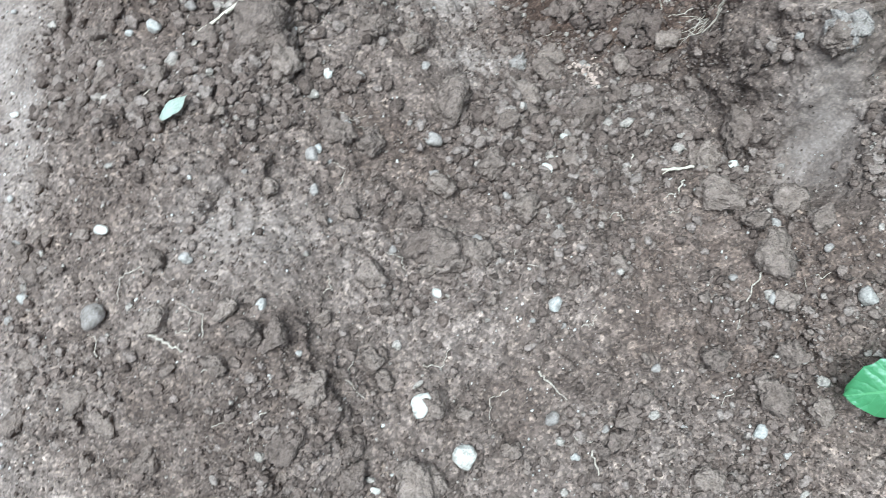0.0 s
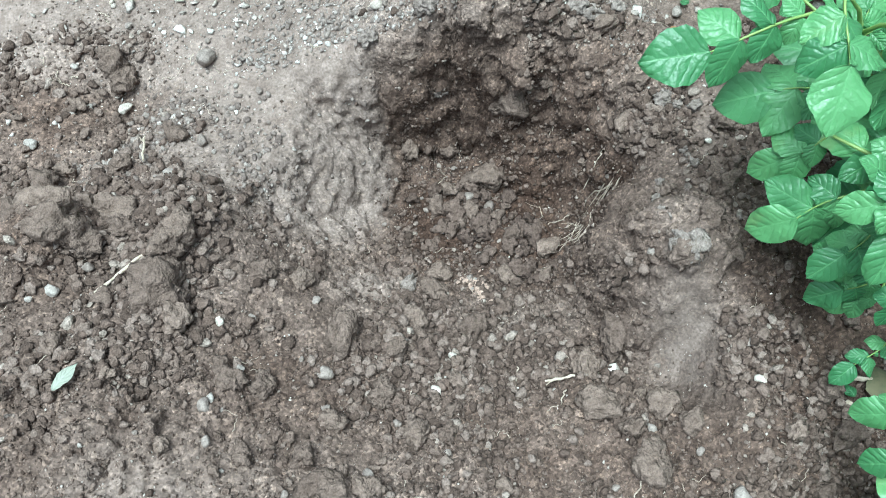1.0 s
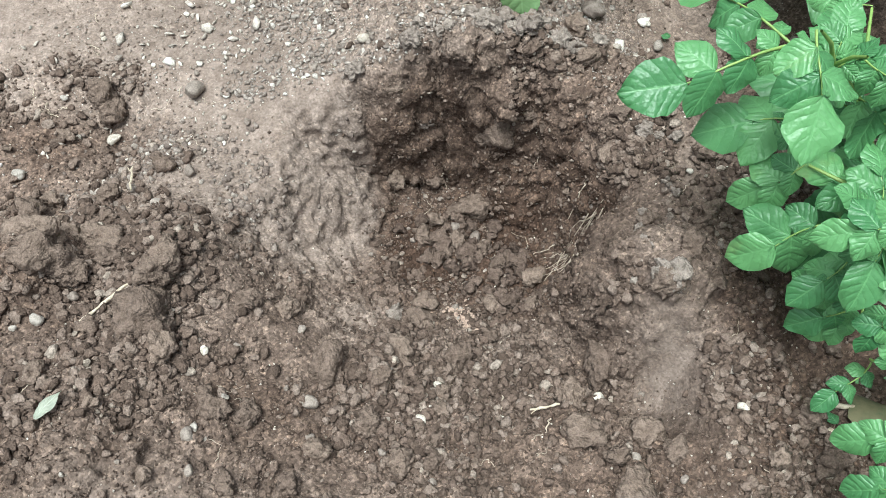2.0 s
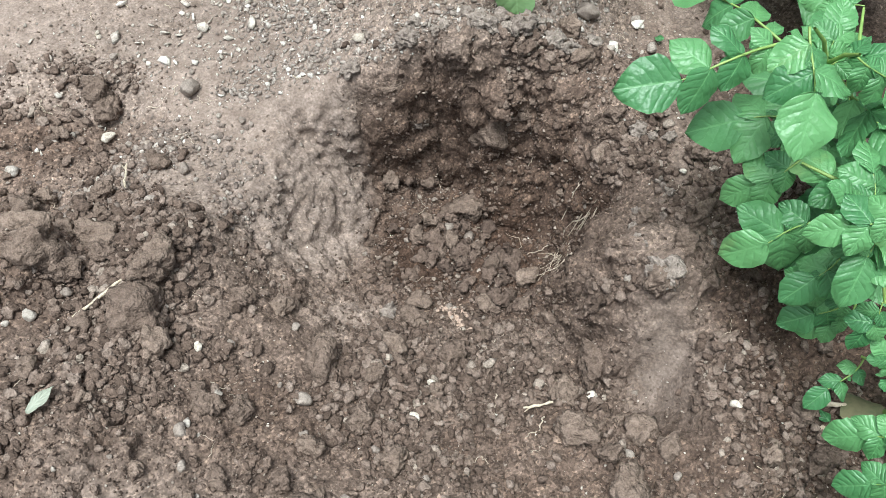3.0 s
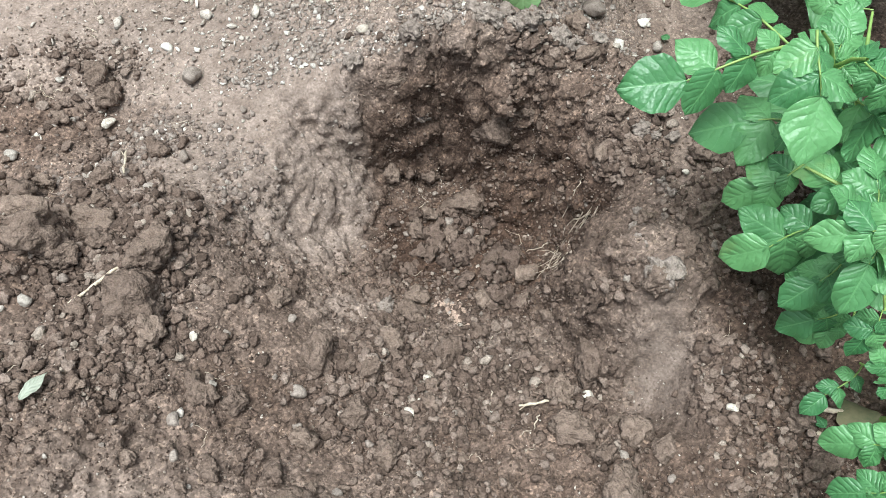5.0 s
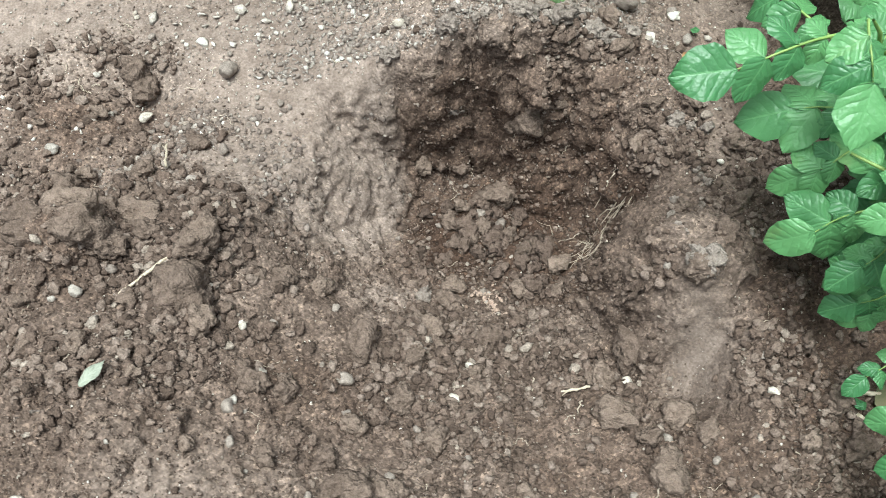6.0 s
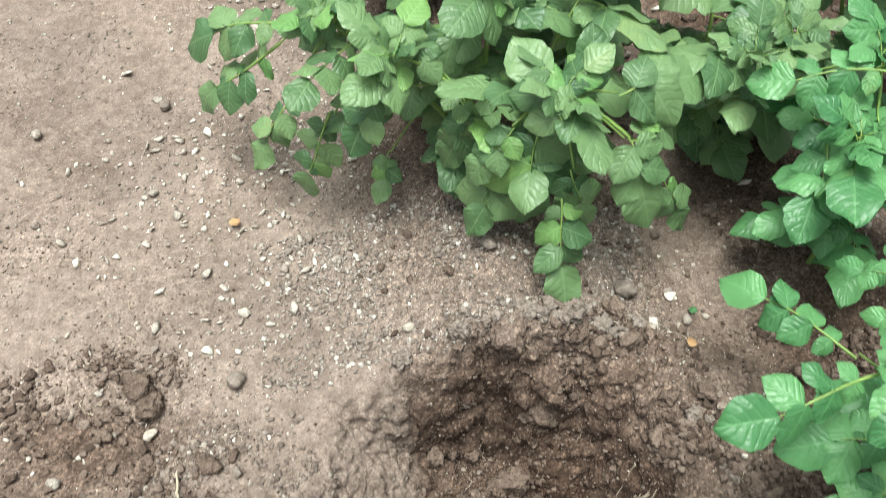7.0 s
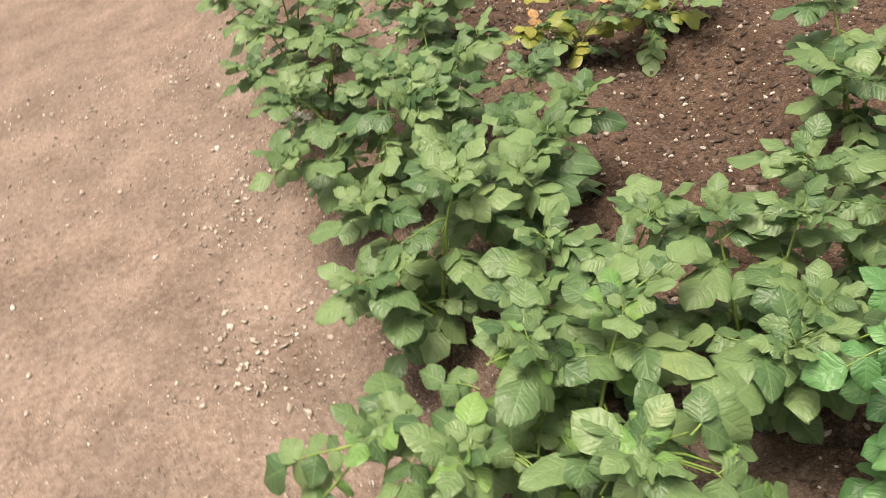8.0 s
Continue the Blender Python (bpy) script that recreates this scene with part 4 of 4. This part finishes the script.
potato_plant(0.80, 0.08, [(-0.08, 0.0, 0.20), (0.06, -0.06, 0.3), (0.05, 0.08, 0.3)], 23, "low potato plant with a leaf lying over the dug soil", 0.15, 4, leaves=[
    ((0.660, 0.100, 0.19), (0.495, 0.082, 0.125)), ((0.68, 0.13, 0.20), (0.60, 0.17, 0.14))])


# ---- stones and clods that lie on the ground ----
CLOD_SHAPES = [lump_mesh("clod", 4, CLOD, 0.38, 0.85, 300 + k, 3, 0.2) for k in range(8)]
SHADED_MOIST_SHAPES = [lump_mesh("clod", 3, SHADED_MOIST_CLOD, 0.55, 0.8, 310 + k, 5, 0.2) for k in range(6)]
SMALL_CLODS = [lump_mesh("clod", 3, CLOD, 0.6, 0.8, 320 + k, 6, 0.2) for k in range(8)]
PALE_SHAPES = [lump_mesh("clod", 4, PALE_CLOD, 0.5, 0.75, 340 + k, 5, 0.25) for k in range(4)]
PEBBLE_SHAPES = [lump_mesh("pebble", 3, PEBBLE, 0.16, 0.7, 360 + k, 6) for k in range(8)]
WHITE_SHAPES = [lump_mesh("pebble", 3, WHITE_STONE, 0.16, 0.65, 380 + k, 6) for k in range(5)]
place_rng = np.random.default_rng(21)
LAID = []


def lay(name, shape, x, y, r, sink, parent):
    """A stone or clod of radius r, bedded into the ground."""
    ob = new(name, shape)
    ob.parent = parent
    z = float(np.mean(height(x + r * np.array([0, 0.6, -0.6, 0, 0]), y + r * np.array([0, 0, 0, 0.6, -0.6]))))
    a, b, c = place_rng.uniform(-20, 20), place_rng.uniform(-20, 20), place_rng.uniform(0, 360)
    ob.matrix_basis = pose(x, y, z + r * (0.6 - sink), a, b, c) @ Matrix.Scale(r, 4)
    LAID.append((x, y, z + r * (0.6 - sink), r))
    return ob


def top(x, y):
    """Height of the soil with the clods and stones that lie on it."""
    z = float(height(x, y))
    for cx, cy, cz, r in LAID:
        d = math.hypot(x - cx, y - cy) / r
        if d < 0.95:
            z = max(z, cz + 0.8 * r * math.sqrt(1 - d * d))
    return z


def lay_clod(x, y, r):
    lay("clod", (CLOD_SHAPES if r > 0.018 else SMALL_CLODS)[int(place_rng.integers(8))], x, y, r * 1.15, 0.0 if r < 0.021 else 0.12 if r < 0.04 else 0.42, ground)


def lay_pebble(x, y, r):
    lay("pebble", PEBBLE_SHAPES[int(place_rng.integers(8))], x, y, r * 1.15, -0.15, ground)


def lay_white(x, y, r):
    lay("pebble", WHITE_SHAPES[int(place_rng.integers(5))], x, y, r * 1.15, -0.15, ground)


for x, y, r in [
    (0.286, 0.872, 0.0423), (0.415, 0.358, 0.0350), (0.505, 0.346, 0.0285), (0.408, 0.431, 0.0262),
    (-0.224, 0.548, 0.0480), (0.215, 0.845, 0.017), (0.255, 0.790, 0.019), (0.232, 0.770, 0.015), (0.305, 0.775, 0.016), (0.33, 0.74, 0.015), (0.275, 0.735, 0.018), (0.20, 0.76, 0.014), (-0.386, 1.049, 0.034), (-0.365, 1.025, 0.027), (0.033, 0.492, 0.0354), (0.147, 0.527, 0.0233), (0.239, 0.511, 0.0260),
    (0.203, 0.448, 0.0159), (0.181, 0.598, 0.0245), (0.543, 0.540, 0.0287), (0.460, 0.477, 0.0339), (-0.356, 0.465, 0.0171),
    (-0.009, 0.297, 0.0217), (-0.088, 0.304, 0.0167), (-0.252, 0.881, 0.024), (-0.286, 0.663, 0.0262), (-0.208, 0.621, 0.0304),
    (-0.392, 0.688, 0.0390), (-0.347, 0.642, 0.0301), (0.465, 0.263, 0.0352), (-0.071, 0.407, 0.0204), (-0.129, 0.435, 0.0161),
    (-0.385, 0.655, 0.052), (-0.455, 0.665, 0.048), (-0.205, 0.632, 0.038), (-0.31, 0.70, 0.040), (-0.50, 0.72, 0.040), (0.04, 0.245, 0.035), (0.075, 0.245, 0.024), (0.388, 0.697, 0.0230), (0.194, 0.808, 0.0240), (0.658, 0.784, 0.0207), (0.538, 0.872, 0.0157), (0.645, 0.677, 0.0180),
]:
    lay_clod(x, y, r)
for x, y, r in [
    (0.486, 1.052, 0.0251), (-0.456, 0.781, 0.0323), (0.013, 0.254, 0.0278),
    (0.025, 0.225, 0.0160), (-0.043, 0.105, 0.0132), (-0.104, 0.064, 0.0230), (0.020, -0.036, 0.0315), (-0.027, 0.080, 0.0133),
    (-0.131, -0.001, 0.0237), (0.258, 0.020, 0.0169), (-0.214, 0.083, 0.0161), (-0.056, -0.032, 0.0209), (0.452, 0.082, 0.0241),
    (-0.152, 0.116, 0.0224), (0.280, 0.073, 0.0147), (-0.192, 0.503, 0.0306),
]:
    lay_clod(x, y, r)
for x, y, r in [
    (-0.338, 0.602, 0.0085), (-0.142, 0.371, 0.0100), (-0.097, 0.518, 0.0067), (0.012, 0.430, 0.0119), (0.508, 0.565, 0.0080),
    (0.457, 0.595, 0.0097), (0.521, 1.099, 0.0203), (0.623, 1.119, 0.0083), (0.643, 1.054, 0.0102), (0.243, 0.397, 0.0059),
    (0.116, 0.348, 0.0066), (-0.008, 0.556, 0.0081), (-0.243, 0.778, 0.0112), (-0.383, 0.563, 0.0100), (0.512, 0.624, 0.0087),
    (0.255, 0.825, 0.0110), (0.292, 0.801, 0.0131), (0.188, 0.294, 0.0078), (0.123, 0.479, 0.0071), (-0.107, 0.434, 0.0073),
    (0.015, 0.373, 0.0066), (-0.208, 1.035, 0.0174), (0.271, 1.185, 0.0156), (-0.664, 1.726, 0.0126), (-0.116, 1.279, 0.0089),
    (-0.506, 0.881, 0.0111), (-0.204, 0.860, 0.0094), (-0.386, 1.798, 0.0144), (-0.391, 1.520, 0.0096), (-0.063, 1.342, 0.0091),
]:
    lay_pebble(x, y, r)
for x, y, r in [
    (-0.383, 0.141, 0.0149), (-0.268, 0.211, 0.0079), (0.077, 0.270, 0.0090), (-0.030, 0.246, 0.0059), (0.178, 0.185, 0.0098),
    (0.303, 0.109, 0.0061), (0.433, 0.038, 0.0091), (0.174, 0.042, 0.0094), (-0.169, 0.157, 0.0079), (-0.507, 0.171, 0.0103),
    (-0.421, 0.036, 0.0106), (0.574, 0.210, 0.0126),
]:
    lay_pebble(x, y, r)
for x, y, r in [
    (-0.366, 0.972, 0.0123), (-0.137, 0.505, 0.0075), (0.455, 0.427, 0.0103), (0.111, 1.062, 0.0110), (0.627, 0.364, 0.0078),
    (0.174, 0.399, 0.0084), (0.017, 0.052, 0.0147), (0.072, -0.005, 0.0150), (-0.387, 0.249, 0.0089),
]:
    lay_white(x, y, r)

# smaller ones, strewn over the dug soil and the path
for k in range(260):
    x, y = place_rng.uniform(-0.6, 0.8), place_rng.uniform(-0.05, 1.2)
    if 0.7 < loose(x, y) and y < 1.02 and bank_mask(x, y) < 0.3:
        lay_clod(x, y, 0.008 + 0.014 * place_rng.random() ** 2)
for k in range(170):
    x, y = place_rng.uniform(-0.9, 0.7), place_rng.uniform(-0.05, 1.7)
    (lay_pebble if place_rng.random() < 0.9 else lay_white)(x, y, 0.0035 + 0.005 * place_rng.random() ** 2)

# lumps that stick out of the pit's walls
for x, y, z, r in [(0.335, 0.955, -0.055, 0.055), (0.415, 0.955, -0.02, 0.045), (0.155, 1.0, 0.005, 0.045)]:
    ob = new("clod", CLOD_SHAPES[int(place_rng.integers(8))])
    ob.parent = ground
    ob.matrix_basis = pose(x, y, z, *place_rng.uniform(0, 360, 3)) @ Matrix.Scale(r, 4)
for x, y, r in [(0.322, 1.033, 0.026), (0.20, 1.03, 0.022), (0.40, 1.02, 0.024), (0.36, 1.045, 0.02), (0.548, 0.555, 0.034), (0.53, 0.61, 0.022), (0.136, 0.619, 0.022)]:
    lay("clod", PALE_SHAPES[int(place_rng.integers(4))], x, y, r, 0.25, ground)

for k in range(26):  # dry blocks that broke off along the rim
    x = place_rng.uniform(0.06, 0.56)
    lay("clod", PALE_SHAPES[int(place_rng.integers(4))], x, 1.025 + place_rng.normal() * 0.022 - 0.10 * max(0, x - 0.42), 0.009 + 0.017 * place_rng.random() ** 2, 0.15, ground)
for k in range(10):  # and beside it
    lay("clod", PALE_SHAPES[int(place_rng.integers(4))], place_rng.uniform(0.53, 0.62), place_rng.uniform(0.60, 0.86), 0.008 + 0.012 * place_rng.random(), 0.1, ground)
for k in range(110):  # a trail of lumps down the floor of the pit
    x, y = place_rng.normal(0.0, 0.045), place_rng.uniform(0.0, 1.0)
    if math.hypot(0.005 + 0.10 * y + x, 0.225 - 0.24 * y) > 0.05:
        lay("clod", SHADED_MOIST_SHAPES[k % 6], 0.255 + 0.10 * y + x, 0.855 - 0.24 * y, 0.0065 + 0.0140 * place_rng.random() ** 2.2, 0.0, ground)
for k in range(16):  # lumps that rolled to the bottom
    lay("clod", SHADED_MOIST_SHAPES[k % 6], 0.25 + place_rng.normal() * 0.06, 0.755 + place_rng.normal() * 0.035, 0.009 + 0.014 * place_rng.random(), 0.0, ground)


# ---- roots, straws and litter ----
def strand(name, points, radius, mat, label, category, lift=0.004):
    """A thin root or stalk lying along the ground through the given (x, y)."""
    r = np.random.default_rng(len(points) * 31 + int(abs(points[0][0]) * 1000))
    dense = []
    for (ax, ay), (bx, by) in zip(points[:-1], points[1:]):
        for k in range(6):
            t = k / 6
            dense.append((ax + (bx - ax) * t + r.uniform(-0.002, 0.002), ay + (by - ay) * t + r.uniform(-0.002, 0.002)))
    dense.append(points[-1])
    pts = [Vector((x, y, float(height(x, y)) + lift + r.uniform(0, 0.004))) for x, y in dense]
    radii = [radius * (1 - 0.6 * k / len(pts)) for k in range(len(pts))]
    return tagged(new(name, tube(name, pts, radii, mat, 5)), label, category, group=category + "s in the soil")


ROOTY = "thin pale plant root sticking out of the soil"
strand("root", [(0.502, 0.754), (0.468, 0.765), (0.432, 0.763), (0.397, 0.747)], 0.0016, ROOT, ROOTY, "root", 0.010)
strand("root", [(0.487, 0.811), (0.469, 0.794), (0.454, 0.777)], 0.0014, ROOT, ROOTY, "root", 0.010)
strand("root", [(0.468, 0.765), (0.45, 0.745), (0.425, 0.735)], 0.0012, ROOT, ROOTY, "root", 0.010)
strand("root", [(0.478, 0.666), (0.446, 0.695), (0.43, 0.72)], 0.0018, ROOT, ROOTY, "root", 0.008)
strand("root", [(0.424, 0.913), (0.421, 0.902), (0.407, 0.888)], 0.0011, ROOT, ROOTY, "root", 0.012)
strand("root", [(0.325, 0.935), (0.316, 0.922)], 0.0012, ROOT, ROOTY, "root", 0.02)
strand("root", [(0.303, 0.438), (0.300, 0.42), (0.295, 0.398)], 0.0014, ROOT, ROOTY, "root")
strand("root", [(0.368, 0.388), (0.357, 0.366), (0.334, 0.351)], 0.0014, ROOT, ROOTY, "root")
strand("root", [(0.100, 0.557), (0.12, 0.562), (0.145, 0.556)], 0.0011, ROOT, ROOTY, "root")
strand("root", [(0.448, 0.244), (0.432, 0.212), (0.405, 0.161)], 0.0013, ROOT, ROOTY, "root")
strand("root", [(0.156, 0.098), (0.176, 0.082), (0.192, 0.066)], 0.0014, ROOT, ROOTY, "root")
strand("root", [(0.224, 0.006), (0.232, -0.021)], 0.0013, ROOT, ROOTY, "root")
strand("root", [(-0.303, 0.121), (-0.279, 0.109), (-0.256, 0.100)], 0.0020, ROOT, ROOTY, "root")
strand("root", [(0.334, 0.566), (0.296, 0.529)], 0.0011, ROOT, ROOTY, "root")
strand("root", [(-0.338, 0.697), (-0.301, 0.694), (-0.276, 0.657)], 0.0012, ROOT, ROOTY, "root")
for k in range(16):
    x, y = 0.500 + place_rng.uniform(-0.014, 0.010), 0.755 + place_rng.uniform(-0.018, 0.012)
    ex, ey = place_rng.uniform(0.395, 0.462), place_rng.uniform(0.675, 0.752)
    bow = place_rng.uniform(-0.012, 0.012)
    strand("root", [(x, y), (x + 0.45 * (ex - x) + bow, y + 0.45 * (ey - y) - bow), (ex, ey)], place_rng.uniform(0.0007, 0.0013), ROOT, ROOTY, "root", 0.020)
STRAWY = "dry pale straw stalk lying on the soil"


def stick(a, b, radius):
    """A straight stalk that rests on the highest lumps under it, with a short side twig."""
    ts = np.linspace(0, 1, 9)
    xs, ys = a[0] + (b[0] - a[0]) * ts, a[1] + (b[1] - a[1]) * ts
    zs = np.array([top(x, y) for x, y in zip(xs, ys)])
    slope = zs[-1] - zs[0]
    lift = float(np.max(zs - zs[0] - slope * ts)) + radius + 0.005
    r = np.random.default_rng(int(abs(a[0]) * 1000))
    pts = [Vector((x + r.normal() * 0.0006, y + r.normal() * 0.0006, zs[0] + slope * t + lift)) for x, y, t in zip(xs, ys, ts)]
    ob = tagged(new("straw", tube("straw", pts, [radius * (1 + 0.25 * r.normal()) if 0 < k < 8 else radius * 0.7 for k in range(9)], STRAW, 7)), STRAWY, "straw", group="straws in the soil")
    side = Vector((b[1] - a[1], a[0] - b[0], 0)) * 0.14
    twig = new("twig", tube("twig", [pts[2], pts[1] + side * 0.5, pts[0] + side], [radius * 0.6, radius * 0.5, radius * 0.3], STRAW, 5))
    twig.parent = ob


stick((-0.316, 0.553), (-0.250, 0.606), 0.0026)
stick((-0.301, 0.872), (-0.291, 0.811), 0.0020)
stick((0.340, 0.406), (0.388, 0.413), 0.0022)
for k in range(110):
    x, y, a = place_rng.uniform(-0.5, 0.7), place_rng.uniform(0.0, 1.1), place_rng.uniform(0, 6.3)
    q = place_rng.uniform(0.012, 0.03)
    if abs(float(height(x, y) - height(x + 0.04, y))) + abs(float(height(x, y) - height(x, y + 0.04))) > 0.03:
        continue
    strand("root", [(x, y), (x + q * math.cos(a), y + q * math.sin(a)), (x + 1.8 * q * math.cos(a + 0.6), y + 1.8 * q * math.sin(a + 0.6))], 0.0007, ROOT, "fine hair root in the loose soil", "root", 0.003)

for k in range(48):
    x, y, a, q = place_rng.uniform(-0.55, 0.45), place_rng.uniform(0.98, 1.6), place_rng.uniform(0, 6.3), place_rng.uniform(0.006, 0.016)
    strand("straw", [(x, y), (x + q * math.cos(a), y + q * math.sin(a)), (x + 1.9 * q * math.cos(a + 0.25), y + 1.9 * q * math.sin(a + 0.25))], 0.0009, STRAW, "short broken straw on the trodden path", "straw", 0.003)

wood = tagged(new("rotten_wood"), "crumbled pale pinkish rotten wood lying in the soil", "wood")
WOOD = plain_material("rotten_wood", (0.27, 0.185, 0.14), (0.44, 0.325, 0.255), 260, 0.95)
chip = lump_mesh("wood_chip", 2, WOOD, 0.5, 0.35, 77)
for k in range(90):
    t = place_rng.random()
    x, y = 0.243 + 0.026 * t + place_rng.normal() * 0.010, 0.634 - 0.058 * t + place_rng.normal() * 0.010
    ob = new("wood_chip", chip)
    ob.parent = wood
    ob.matrix_basis = pose(x, y, float(height(x, y)) + 0.004, *place_rng.uniform(-50, 50, 2), place_rng.uniform(0, 360)) @ Matrix.Diagonal((*place_rng.uniform(0.0025, 0.0065, 2), 0.004, 1))

PALE_LEAF = leaf_material("fallen_leaf", (0.34, 0.36, 0.28), (0.44, 0.46, 0.37), (0.50, 0.50, 0.41))


def fallen(x, y, size, mat, label, turn, slim=1.0):
    me = LEAFLETS[int(place_rng.integers(12))].copy()
    me.materials.clear()
    me.materials.append(mat)
    ob = tagged(new("fallen_leaf", me), label, "leaf", group="fallen leaves on the soil")
    ob.matrix_basis = pose(x, y, float(np.max(height(x + size * np.array([0, -0.4, 0.4, 0.3, -0.3]), y + size * np.array([0, 0.4, 0.4, -0.2, 0.6])))) + 0.017, place_rng.uniform(-8, 8), place_rng.uniform(-8, 8), turn) @ Matrix.Diagonal((size * slim, size, size, 1))


fallen(-0.318, 0.385, 0.046, PALE_LEAF, "pale green fallen leaf lying on dug soil", -35, 0.62)
fallen(0.815, 0.312, 0.075, plain_material("browned_leaf", (0.085, 0.095, 0.045), (0.16, 0.14, 0.075), 60, 0.7), "large browning leaf lying flat under the plant", 8)
stick((0.757, 0.365), (0.797, 0.36), 0.004)
stick((0.739, 0.325), (0.777, 0.32), 0.004)
fallen(0.758, 0.335, 0.022, LEAF, "small round green leaf on the soil", 20)
fallen(0.667, 1.068, 0.018, LEAF, "tiny green seedling leaf on the soil", 60)
fallen(0.619, 0.971, 0.022, DRY_LEAF, "withered orange-brown leaf scrap on the soil", 10)
fallen(-0.205, 1.408, 0.026, DRY_LEAF, "withered orange-brown leaf scrap on the path", 70)


# ---- a cluster of white flowers ----
flowers = tagged(new("potato_flower"), "small cluster of white potato flowers on a stalk", "flower")
flowers.location = (0.078, 2.774, 0.40)
PETAL = plain_material("white_petal", (0.70, 0.68, 0.62), (0.84, 0.83, 0.78), 80, 0.6)
stalk = new("flower_stalk", tube("flower_stalk", [(0.02, -0.02, -0.09), (0.005, 0, -0.03), (0, 0, 0.03)], [0.003, 0.0025, 0.002], STEM, 6))
stalk.parent = flowers
bm = bmesh.new()
hub = bm.verts.new((0, 0, 0))
ring = [bm.verts.new((math.cos(k * math.pi / 5) * (0.014 if k % 2 == 0 else 0.008), math.sin(k * math.pi / 5) * (0.014 if k % 2 == 0 else 0.008), 0.004 if k % 2 == 0 else 0.001)) for k in range(10)]
for k in range(10):
    bm.faces.new((hub, ring[k], ring[(k + 1) % 10]))
petals = bpy.data.meshes.new("blossom")
bm.to_mesh(petals)
bm.free()
petals.materials.append(PETAL)
for k in range(13):
    ob = new("blossom", petals)
    ob.parent = flowers
    ob.matrix_basis = pose(place_rng.uniform(-0.035, 0.035), place_rng.uniform(-0.035, 0.035), 0.045 + place_rng.uniform(-0.015, 0.03), *place_rng.uniform(-40, 40, 2), place_rng.uniform(0, 360)) @ Matrix.Scale(1.5, 4)
